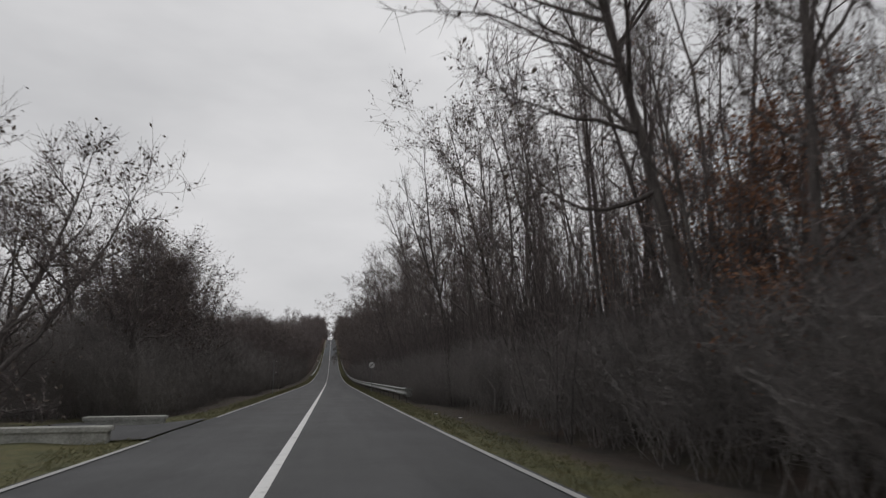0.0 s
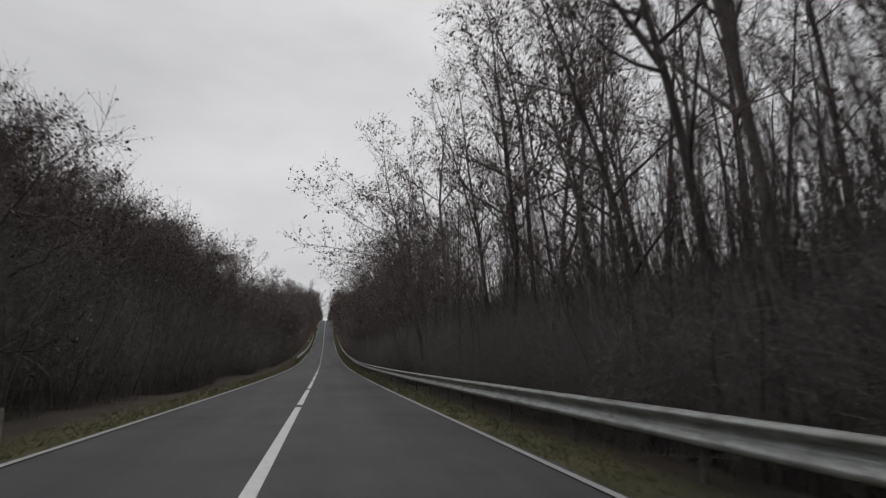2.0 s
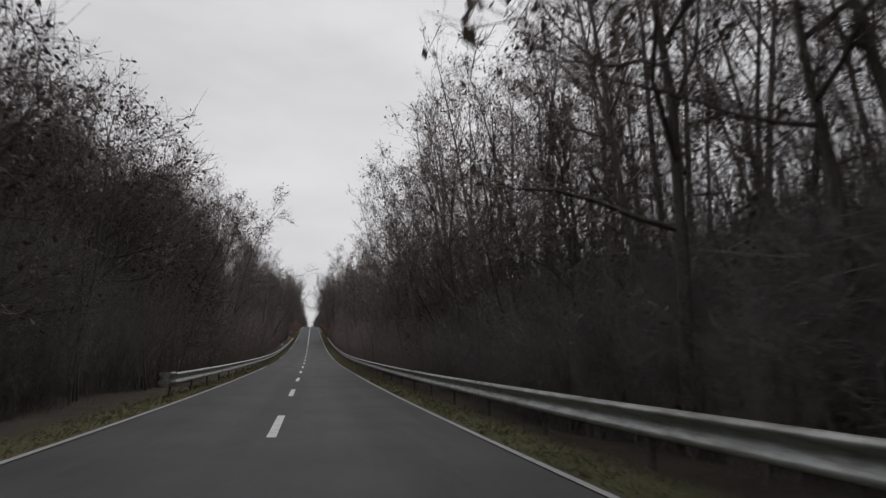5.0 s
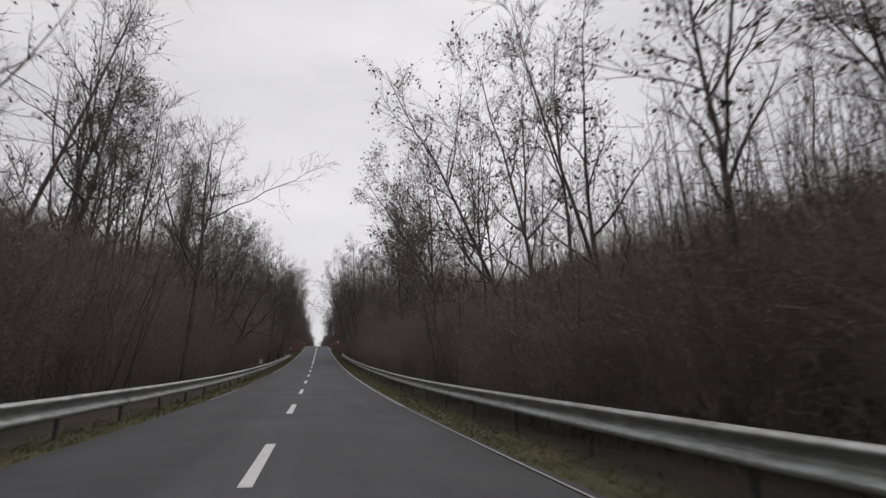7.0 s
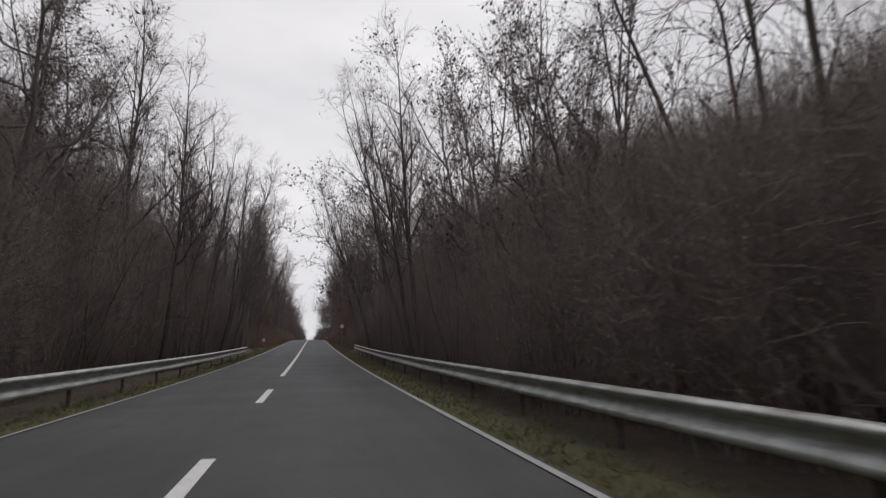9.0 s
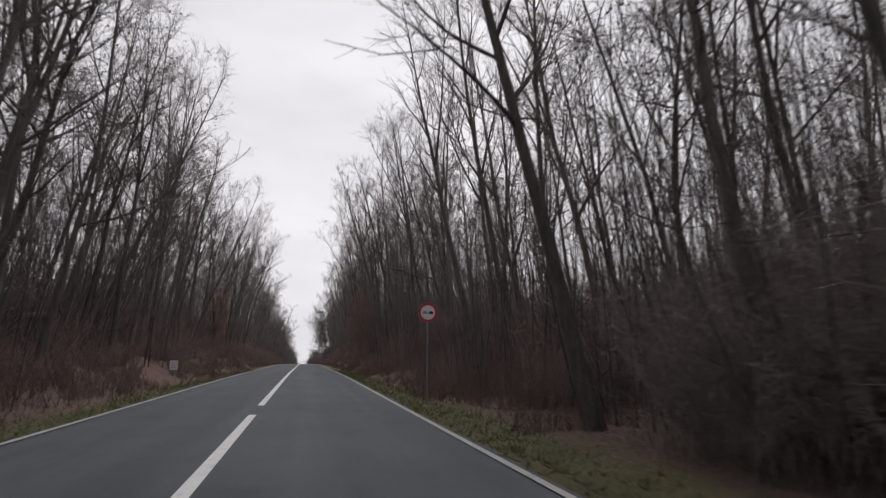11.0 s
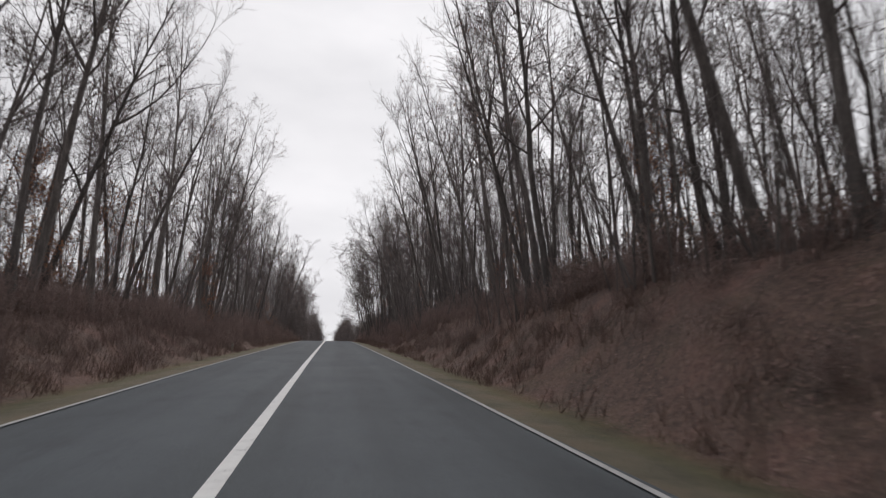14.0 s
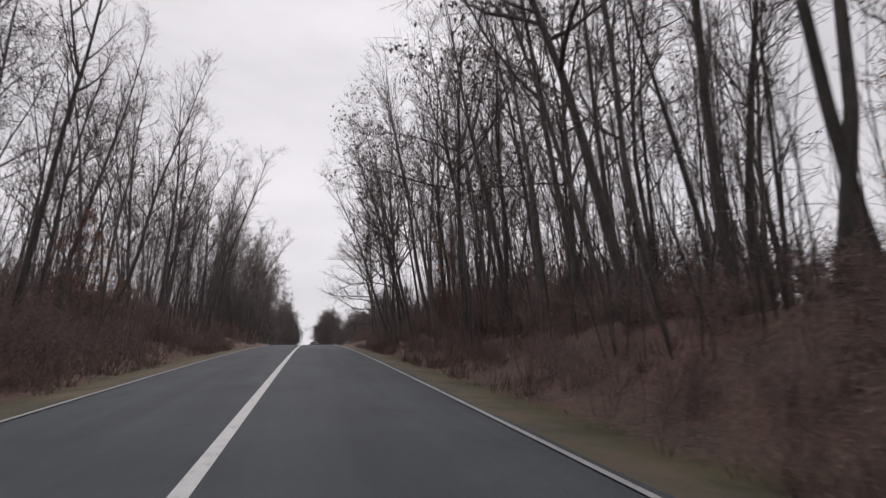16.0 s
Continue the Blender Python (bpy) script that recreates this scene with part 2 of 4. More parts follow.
def thing(name, m, label, category, group=""):
    ob = new(name)
    ob.empty_display_size = 0.2
    ob.matrix_world = m
    return tagged(ob, label, category, group)


def part(name, bm, mat, parent, label=""):
    me = bpy.data.meshes.new(name)
    bm.to_mesh(me)
    bm.free()
    me.materials.append(mat)
    ob = new(name, me)
    ob.parent = parent
    return tagged(ob, label)


def quad_data(name, verts, quads, mat, smooth=False):
    me = bpy.data.meshes.new(name)
    verts, quads = np.asarray(verts, np.float32), np.asarray(quads, np.int32)
    me.vertices.add(len(verts))
    me.vertices.foreach_set("co", verts.ravel())
    me.loops.add(quads.size)
    me.loops.foreach_set("vertex_index", quads.ravel())
    me.polygons.add(len(quads))
    me.polygons.foreach_set("loop_start", np.arange(0, quads.size, 4, dtype=np.int32))
    me.update(calc_edges=True)
    if smooth:
        me.polygons.foreach_set("use_smooth", np.ones(len(quads), bool))
    me.materials.append(mat)
    return me


def box(bm, size, at=(0, 0, 0), bevel=0.0):
    made = bmesh.ops.create_cube(bm, size=1.0, matrix=Matrix.Translation(at) @ Matrix.Diagonal((*size, 1)))
    if bevel:
        edges = {e for v in made["verts"] for e in v.link_edges}
        bmesh.ops.bevel(bm, geom=list(edges), offset=bevel, segments=2, affect="EDGES")


def rod(bm, r, length, m, sides=16, r2=None):
    bmesh.ops.create_cone(bm, cap_ends=True, segments=sides, radius1=r, radius2=r if r2 is None else r2, depth=length, matrix=m)


def smoothstep(a, b, x):
    t = np.clip((np.asarray(x, float) - a) / (b - a), 0, 1)
    return t * t * (3 - 2 * t)


# ---- the ground ----
EDGE_R, EDGE_L = 3.83, -3.40


def bank(y, right):
    if right:
        return np.interp(y, [-60, 325, 350, 375, 405, 440, 475, 520, 620], [-0.35, -0.35, 0.7, 2.0, 2.9, 2.6, 1.5, 1.1, 0.5])
    return np.interp(y, [-60, 320, 350, 385, 420, 450, 480, 620], [-0.30, -0.30, 1.2, 2.3, 2.2, 1.3, 0.9, 0.6])


def ground_z(x, y):
    x, y = np.asarray(x, float), np.asarray(y, float)
    d = np.where(x > 0, x - EDGE_R, EDGE_L - x)
    b = np.where(x > 0, bank(y, True), bank(y, False))
    z = road_z(y) - 0.03 - 0.07 * np.clip(d, 0, 1.4)
    z = np.where(d < 0, road_z(y) - 0.06, z)
    z = z + (b + 0.1) * smoothstep(1.4, 5.3, d)
    side = np.where(x > 0, smoothstep(2, 10, y), smoothstep(30, 60, y))
    z = z + 3.4 * smoothstep(3.2, 10, d) * side * (1 - smoothstep(300, 345, y)) + 0.05 * np.clip(d - 8, 0, 30) * smoothstep(330, 370, y)
    w = smoothstep(1.0, 4.0, d)
    return z + w * (0.10 * np.sin(x * 1.3 + y * 0.37) * np.sin(y * 0.9 - x * 0.5) + 0.18 * np.sin(y * 0.21 + x * 0.33))


def make_ground():
    inner = np.array([3.0, 3.3, 3.41, 3.6, 3.84, 4.05, 4.3, 4.7, 5.1, 5.5, 6.0, 6.5, 7, 7.5, 8, 8.6, 9.2, 10, 11, 12.5, 14, 16, 18, 20, 23, 26, 30, 40, 60, 120, 300, 900, 2600])
    xs = np.concatenate([-inner[::-1], [0.0], inner])
    ys = np.concatenate([[-2600, -900, -300, -150, -100], np.arange(-60, 700, 2.0), [720, 760, 820, 900, 1100, 1600, 2600, 4000]])
    X, Y = np.meshgrid(xs, ys)
    Z = ground_z(X, Y)
    n, k = X.shape
    verts = np.stack([X, Y, Z], -1).reshape(-1, 3)
    i = (np.arange(n - 1)[:, None] * k + np.arange(k - 1)).ravel()
    me = quad_data("ground", verts, np.stack([i, i + 1, i + k + 1, i + k], 1), GROUND, True)
    d = np.where(X > 0, X - EDGE_R, EDGE_L - X).ravel()
    at = me.attributes.new("grassy", "FLOAT", "POINT")
    open_left = ((X < 0) & (Y < 30)).ravel() * (1 - smoothstep(4, 9, d))
    wide = ((X > 0) & (Y > 322) & (Y < 378)).ravel() * (1 - smoothstep(1.4, 2.6, d))
    g = np.maximum(np.maximum(1 - smoothstep(0.7, 1.9, d), open_left), wide)
    at.data.foreach_set("value", g.astype(np.float32))
    at = me.attributes.new("gravelly", "FLOAT", "POINT")
    gr = 2.4 * (1 - smoothstep(0.35, 1.25, d)) * smoothstep(375, 400, Y.ravel())
    at.data.foreach_set("value", gr.astype(np.float32))
    tagged(new("ground", me), "earth with brown leaf litter and mossy grass beside the road", "ground", kind="structure")


def strip(x0, x1, ya, yb, lift, step=2.0, crown=0.0, cols=2):
    ys = np.append(np.arange(ya, yb, step), yb)
    xs = np.linspace(x0, x1, cols)
    X, Y = np.meshgrid(xs, ys)
    Z = road_z(Y) + lift + crown * (1 - (X / 4.0) ** 2)
    n, k = X.shape
    i = (np.arange(n - 1)[:, None] * k + np.arange(k - 1)).ravel()
    return np.stack([X, Y, Z], -1).reshape(-1, 3), np.stack([i, i + 1, i + k + 1, i + k], 1)


def make_road():
    v, q = strip(EDGE_L, EDGE_R, -60, 1500, 0.0, 2.0, 0.0, 17)
    # ragged asphalt edge
    k = 17
    wob = 0.03 * np.sin(v[:, 1] * 1.7) + 0.03 * np.sin(v[:, 1] * 0.53 + 1) + 0.02 * np.sin(v[:, 1] * 3.1)
    v[0::k, 0] += wob[0::k]
    v[k - 1::k, 0] -= wob[k - 1::k]
    v[0::k, 2] -= 0.02
    v[k - 1::k, 2] -= 0.02
    tagged(new("road", quad_data("road", v, q, ASPHALT, True)), "grey worn asphalt two-lane road through woodland", "road", kind="structure")
    # side entrance across the ditch
    xs, ys = np.linspace(-10.5, -3.45, 12), np.linspace(16.6, 22.2, 8)
    X, Y = np.meshgrid(xs, ys)
    Yf = 19.4 + (Y - 19.4) * (1 + 0.35 * smoothstep(-5.5, -3.4, X))
    Z = np.maximum(ground_z(X, Yf) + 0.05, road_z(Yf) - 0.10)
    n, k = X.shape
    i = (np.arange(n - 1)[:, None] * k + np.arange(k - 1)).ravel()
    me = quad_data("side_entrance", np.stack([X, Yf, Z], -1).reshape(-1, 3), np.stack([i, i + 1, i + k + 1, i + k], 1), ASPHALT, True)
    tagged(new("side_entrance", me), "short worn asphalt field entrance beside the road", "driveway", kind="structure")


def make_markings():
    def line(parent, x, w, a, b, mat=None):
        v, q = strip(x - w / 2, x + w / 2, a, b, 0.006, 2.0)
        ob = new("paint_stripe", quad_data("paint_stripe", v, q, mat or PAINT))
        ob.parent = parent

    mid = thing("centre_line", Matrix(), "white painted centre line, partly solid and partly dashed", "road marking")
    mid["kind"] = "structure"
    for a, b in ((-60, 62.3), (63.9, 76.2), (77.2, 86.8), (88.0, 98.0), (99.4, 108.2), (110.6, 120.8)):
        line(mid, 0, 0.17, a, b)
    y = 123.6
    while y < 280:
        line(mid, 0, 0.17, y, y + 4.0)
        y += 10.86
    line(mid, 0, 0.17, 286.4, 333.6)
    line(mid, 0, 0.17, 336.2, 1200)
    left = thing("edge_line", Matrix(), "thin worn white edge line along the asphalt", "road marking")
    right = thing("edge_line", Matrix(), "thin worn white edge line along the asphalt", "road marking")
    left["kind"] = right["kind"] = "structure"
    for a, b, w in ((-60, 15.2, 0.11), (23.8, 203, 0.11), (228, 236, 0.05), (262, 304, 0.06), (304, 372, 0.11), (372, 700, 0.085)):
        line(left, -3.245, w, a, b, EDGEPAINT)
    for a, b, w in ((-60, 102, 0.11), (103.6, 105.6, 0.11), (108.5, 110.5, 0.11), (115, 186, 0.11), (186, 224, 0.045), (224, 372, 0.11), (372, 700, 0.085)):
        line(right, 3.675, w, a, b, EDGEPAINT)


# ---- trees ----
def tube(out, pts, rad, n):
    pts, rad = np.asarray(pts, float), np.asarray(rad, float)
    k = len(pts)
    tan = np.gradient(pts, axis=0)
    tan /= np.linalg.norm(tan, axis=1, keepdims=True) + 1e-9
    ref = np.array([1.0, 0, 0]) if abs(tan[0, 0]) < 0.8 else np.array([0, 1.0, 0])
    u = np.cross(tan, ref)
    u /= np.linalg.norm(u, axis=1, keepdims=True)
    w = np.cross(tan, u)
    a = np.arange(n) * 2 * np.pi / n
    ring = pts[:, None] + rad[:, None, None] * (np.cos(a)[None, :, None] * u[:, None] + np.sin(a)[None, :, None] * w[:, None])
    base = out[2]
    i = np.arange(k - 1)[:, None] * n
    j = np.arange(n)[None]
    j2 = (j + 1) % n
    out[0].append(ring.reshape(-1, 3))
    out[1].append(np.stack([i + j, i + j2, i + n + j2, i + n + j], -1).reshape(-1, 4) + base)
    out[2] += k * n


def prisms(out, a, b, r0, r1):
    """Many thin three-sided twigs at once, from points a to points b."""
    m = len(a)
    d = b - a
    d /= np.linalg.norm(d, axis=1, keepdims=True) + 1e-9
    ref = np.where(np.abs(d[:, :1]) < 0.8, np.array([[1.0, 0, 0]]), np.array([[0, 1.0, 0]]))
    u = np.cross(d, ref)
    u /= np.linalg.norm(u, axis=1, keepdims=True)
    w = np.cross(d, u)
    rings = []
    for p, r in ((a, r0), (b, r1)):
        for q in range(3):
            c, s = math.cos(q * 2.0944), math.sin(q * 2.0944)
            rings.append(p + r * (c * u + s * w))
    v = np.stack(rings, 1).reshape(-1, 3)
    base = out[2] + np.arange(m)[:, None, None] * 6
    out[0].append(v)
    out[1].append((base + np.array([[0, 1, 4, 3], [1, 2, 5, 4], [2, 0, 3, 5]])[None]).reshape(-1, 4))
    out[2] += m * 6


def leaves(out, at, size, r, hang=0.0):
    """Small folded leaves or pods, each a four-sided blade."""
    m = len(at)
    d = r.normal(size=(m, 3))
    d[:, 2] -= hang
    d /= np.linalg.norm(d, axis=1, keepdims=True)
    e = np.cross(d, r.normal(size=(m, 3)))
    e /= np.linalg.norm(e, axis=1, keepdims=True)
    s = (size * r.uniform(0.6, 1.4, m))[:, None]
    v = np.stack([at, at + s * (0.55 * d + 0.28 * e), at + s * d, at + s * (0.5 * d - 0.28 * e)], 1).reshape(-1, 3)
    out[0].append(v)
    out[1].append(np.arange(m * 4).reshape(-1, 4) + out[2])
    out[2] += m * 4


def path(r, start, d, length, k, lift, wobble):
    pts, d = [np.array(start, float)], np.array(d, float)
    for _ in range(k - 1):
        d = d + np.array([0, 0, lift]) + r.normal(size=3) * wobble
        d /= np.linalg.norm(d)
        pts.append(pts[-1] + d * length / (k - 1))
    return np.array(pts)


def along(pts, t):
    f = t * (len(pts) - 1)
    i = min(int(f), len(pts) - 2)
    return pts[i] + (pts[i + 1] - pts[i]) * (f - i), pts[i + 1] - pts[i]


def grow(seed, h, girth, first, limbs, reach, rise, crook, fork, branches, twigs, blades, blade_size, hang, sides=7, low=False, boughs=()):
    """One bare tree: trunk, limbs and branches, twigs, and what still hangs on it. boughs: share of the height, azimuth, rise, length."""
    r = np.random.default_rng(seed)
    wood, fine, twig, leaf = ([[], [], 0] for _ in range(4))
    leaders = []
    k = 6 if low else 11
    stem = path(r, (0, 0, -0.3), (r.normal() * 0.05, r.normal() * 0.05, 1), h, k, 0.06, crook)
    tr = girth * (1 - np.linspace(0, 1, k) ** 0.9 * 0.93)
    tr[0] *= 1.45
    tube(wood, stem, tr, sides)
    leaders.append((stem, tr, first))
    for f in fork:
        p, d = along(stem, f)
        side = r.normal(size=3) * 0.45
        side[2] = 0.9
        rr = np.interp(f, np.linspace(0, 1, k), tr) * 0.8
        q = path(r, p, side, h * (1 - f) * 0.95, 8 if not low else 5, 0.12, crook * 1.2)
        qr = rr * (1 - np.linspace(0, 1, len(q)) * 0.9)
        tube(wood, q, qr, sides - 1)
        leaders.append((q, qr, 0.12))
    seeds, tips = [], []
    az = r.uniform(0, 6.28)
    for stem, tr, lo in leaders:
        for i in range(limbs if stem is leaders[0][0] else limbs // 2 + 1):
            t = lo + (1 - lo) * (i + r.uniform(0, 0.9)) / limbs if stem is leaders[0][0] else r.uniform(lo, 1)
            t = min(t, 0.985)
            p, d = along(stem, t)
            az += 2.4 + r.normal() * 0.5
            el = rise + r.normal() * 0.22 + 0.35 * t
            ln = reach * r.uniform(0.55, 1.1) * (1.05 - 0.65 * (t - lo) / (1 - lo))
            r0 = min(0.75 * np.interp(t, np.linspace(0, 1, len(tr)), tr), 0.013 * ln + 0.012)
            q = path(r, p, (math.cos(az) * math.cos(el), math.sin(az) * math.cos(el), math.sin(el)), ln, 4 if low else 6, 0.10, crook * 2.6)
            tube(wood, q, r0 * (1 - np.linspace(0, 1, len(q)) * 0.82), 3 if low else 4)
            seeds.append((q, ln, r0))
    for f, turn, el, ln in boughs:
        p, d = along(leaders[0][0], f)
        a, el = radians(turn), radians(el)
        q = path(r, p, (math.cos(a) * math.cos(el), math.sin(a) * math.cos(el), math.sin(el)), ln, 9, 0.012, 0.17)
        r0 = 0.55 * np.interp(f, np.linspace(0, 1, k), leaders[0][1])
        tube(wood, q, r0 * (1 - np.linspace(0, 1, len(q)) * 0.85), 5)
        seeds.append((q, ln * 0.55, r0 * 0.6))
    for n, (q, ln, r0) in enumerate(seeds):
        many = branches * 2 if n >= len(seeds) - len(boughs) else branches
        for j in range(many):
            t = 0.22 + 0.76 * (j + r.uniform(0, 1)) / many
            p, d = along(q, min(t, 0.99))
            d = d / np.linalg.norm(d) + r.normal(size=3) * 0.62
            d[2] += 0.22
            bl = (0.22 + 0.28 * (1 - t)) * ln * r.uniform(0.7, 1.4) + 0.35
            s = path(r, p, d / np.linalg.norm(d), bl, 3, 0.08, 0.22)
            tube(fine, s, np.array([1, 0.65, 0.3]) * max(0.007, min(0.4 * r0, 0.018)), 3)
            tips += [(s, bl)] * (2 if many > branches else 1)
    if twigs and tips:
        pick = r.integers(0, len(tips), twigs)
        a, b = [], []
        for i in pick:
            s, bl = tips[i]
            p, d = along(s, r.uniform(0.15, 1))
            d = d / np.linalg.norm(d) + r.normal(size=3) * 0.65
            d[2] += 0.15 - 0.35 * hang
            a.append(p)
            b.append(p + d / np.linalg.norm(d) * r.uniform(0.3, 0.95) * (1.0 if not low else 1.6))
        a, b = np.array(a), np.array(b)
        prisms(twig, a, b, 0.0062 if not low else 0.012, 0.0028 if not low else 0.006)
        if blades:
            pk = r.integers(0, len(a), blades)
            f = r.uniform(0.3, 1.0, blades)[:, None]
            leaves(leaf, a[pk] + (b[pk] - a[pk]) * f + r.normal(size=(blades, 3)) * 0.05, blade_size, r, hang)
    crown = [fine[0] + twig[0], fine[1] + [q + fine[2] for q in twig[1]]]
    return [(np.concatenate(o[0]), np.concatenate(o[1])) if o[0] else None for o in (wood, crown, leaf)]


def joined(name, pieces, mats):
    """One mesh out of several pieces, each with its own material."""
    vs, qs, idx, n = [], [], [], 0
    for k, p in enumerate(pieces):
        if p is not None:
            vs.append(p[0])
            qs.append(p[1] + n)
            idx.append(np.full(len(p[1]), k, np.int32))
            n += len(p[0])
    me = quad_data(name, np.concatenate(vs), np.concatenate(qs), mats[0])
    for m in mats[1:]:
        me.materials.append(m)
    me.polygons.foreach_set("material_index", np.concatenate(idx))
    return me


def tree_thing(name, grown, leaf_mat, label, category, group, m):
    ob = thing(name, m, label, category, group)
    for nm, g, mat, smooth in (("trunk", grown[0], BARK, True), ("crown", grown[1], TWIG, False), ("foliage", grown[2], leaf_mat, False)):
        if g is not None:
            p = new(nm, quad_data(nm, *g, mat, smooth))
            p.parent = ob
            if nm != "trunk":
                p["kind"] = "stuff"
    return ob


def upright(x, y, turn, size, lean, girth=None):
    """Stands a tree at x, y, leaning by some degrees towards the road."""
    z = float(ground_z(x, y))
    g = size if girth is None else girth
    tilt = Euler((0, radians(-lean if x > 0 else lean), 0)).to_matrix().to_4x4()
    return Matrix.Translation((x, y, z)) @ tilt @ Matrix.Rotation(turn, 4, "Z") @ Matrix.Diagonal((g, g, size, 1))


def plant(name, protos, leaf_mat, label, category, group, spots):
    made = {}
    for i, (x, y, size, lean, *girth) in enumerate(spots):
        k = i % len(protos)
        m = upright(x, y, rng.uniform(0, 6.28), size, lean, *girth)
        if k in made:
            copy_thing(made[k], m)
        else:
            made[k] = tree_thing(name, protos[k], leaf_mat, label, category, group, m)


def scattered(name, piece, protos, spots, mats, label, category):
    """Many alike plants that nobody could count, on a few shared meshes."""
    root = thing(name, Matrix(), label, category)
    root["kind"] = "stuff"
    data = [joined(piece, g, mats) for g in protos]
    for x, y, sx, sz, lean in spots:
        ob = new(piece, data[rng.integers(len(data))])
        ob.parent = root
        ob["kind"] = "stuff"
        tilt = Matrix.Rotation(radians(-lean if x > 0 else lean), 4, "Y")
        ob.matrix_local = (Matrix.Translation((x, y, float(ground_z(x, y)))) @ tilt @ Matrix.Rotation(rng.uniform(0, 6.28), 4, "Z")
                           @ Matrix.Diagonal((sx, sx, sz, 1)))
    return root


def shrub(seed, stems, h, spread, twigs, blades, blade, least=0.45, fine=1.0):
    r = np.random.default_rng(seed)
    wood, twig, leaf = ([[], [], 0] for _ in range(3))
    a, b = [], []
    for i in range(stems):
        az, out = r.uniform(0, 6.28), r.uniform(0.02, 0.55)
        base = r.normal(size=3) * spread * 0.4
        base[2] = -0.1
        q = path(r, base, (math.cos(az) * out, math.sin(az) * out, 1), h * r.uniform(least, 1.05), 3, 0.05, 0.16)
        tube(wood, q, np.array([1, 0.7, 0.25]) * r.uniform(0.008, 0.020) * fine, 3)
        for _ in range(twigs // stems):
            t = r.uniform(0.15, 1) ** 0.8
            p, d = along(q, min(t, 0.99))
            d = d / np.linalg.norm(d) * 0.8 + r.normal(size=3) * 0.6
            a.append(p)
            b.append(p + d / np.linalg.norm(d) * r.uniform(0.4, 1.25) * (h / 4.0) ** 0.5)
    a, b = np.array(a), np.array(b)
    prisms(twig, a, b, 0.0085 * fine, 0.004 * fine)
    pk = r.integers(0, len(a), blades)
    leaves(leaf, a[pk] + (b[pk] - a[pk]) * r.uniform(0.2, 1, blades)[:, None] + r.normal(size=(blades, 3)) * 0.1, blade, r, 0.3)
    return [(np.concatenate(o[0]), np.concatenate(o[1])) for o in (wood, twig, leaf)]


def thicket(seed, stems, h):
    """A stand of thin upright saplings, four metres by three."""
    r = np.random.default_rng(seed)
    wood, twig = ([[], [], 0] for _ in range(2))
    a, b = [], []
    for i in range(stems):
        base = (r.uniform(-1.5, 1.5), r.uniform(-2.1, 2.1), -0.3)
        top = h * r.uniform(0.55, 1.1)
        q = path(r, base, (r.normal() * 0.1, r.normal() * 0.1, 1), top, 5, 0.06, 0.09)
        tube(wood, q, np.array([1, 0.85, 0.65, 0.45, 0.2]) * r.uniform(0.012, 0.034), 4)
        for _ in range(22):
            p, d = along(q, r.uniform(0.12, 0.99))
            d = d / np.linalg.norm(d) * 0.7 + r.normal(size=3) * 0.6
            a.append(p)
            b.append(p + d / np.linalg.norm(d) * r.uniform(0.3, 1.1))
    prisms(twig, np.array(a), np.array(b), 0.007, 0.003)
    return [(np.concatenate(o[0]), np.concatenate(o[1])) for o in (wood, twig)]


def row(y0, y1, gap, x, spread, size, lean):
    spots, y = [], y0 + rng.uniform(0, gap)
    while y < y1:
        spots.append((x + rng.uniform(-spread, spread), y, rng.uniform(*size), lean + rng.normal() * 3.2))
        y += gap * rng.uniform(0.55, 1.45)
    return spots


# stout trees one by one: metres along the road, degrees of lean towards it
STOUT_DIP = [(37.6, 11.6), (43.3, 15), (53.9, 10.2), (67.0, 18), (68.5, 17), (86.2, 12.1), (113.0, 12.3), (121.4, 6), (146, 9), (158, 11), (171, 8), (183, 12), (197.4, 17)]
SLIM_DIP = [(8.7, 7.8), (21.7, 8.5), (25.0, 14), (30.5, 3.8), (34.0, 5.9), (38.6, 4.5), (41.2, 1.1), (51.4, 7), (57.1, 6), (62.9, 3.8), (65.5, -3), (73.5, 8), (80.1, 1.6),
            (84.1, 3.8), (92.7, 5), (98.9, 10.8), (111.4, 4.1), (123.5, 9.2), (127.3, 8.3), (129.4, 3.6), (138.5, 2.9), (210.3, 0.4), (212.7, 6.7), (218.1, 6.4), (223.6, 5.6),
            (239.6, -2), (254.4, 7), (261.4, -2), (265.2, 2.8), (274.1, 1), (275.3, -4), (276.7, 7), (279.5, 1), (286.7, 5)]
LEANING_DIP = [(228.7, 22), (241.8, 21), (247.7, 12.7)]
STOUT_BANK = [(340.8, 7.1), (346.6, 13.5), (356.0, 1.9), (361.5, 9.3), (373.3, 6.1), (378.1, 13.4), (384.9, 6.3), (403.1, -3), (416.3, 11.3), (429.0, 7.7), (436.1, 3), (446.1, 10.9),
              (449.3, 9.5), (451.6, 10.6), (481.0, 8.8), (487.8, 8.6)]
SLIM_BANK = [(342.9, -4), (344.1, 7.5), (356.4, 9.3), (370.6, -5), (384.1, 8.1), (385.6, 11.8), (394.1, 9.2), (405.5, -1), (414.0, 6.4), (429.7, 13.6), (432.7, 8.4), (439.5, 12.5),
             (445.7, 2.7), (462, 7), (471.2, 8.3), (474.4, 9.8)]
LEFT_DIP = [(208.7, -2), (217.8, -8), (249.9, -5), (254.9, 13.9), (255.9, 18)]
LEFT_BANK = [(365, 5), (373.4, 6.1), (397.5, 0.6), (412.6, 0), (414.5, 3.7), (425.6, 0), (426.7, 8.3), (431.8, 2.1), (440.2, 2.8), (452.1, 4.2), (454.4, 2.5), (485.9, 7.1)]


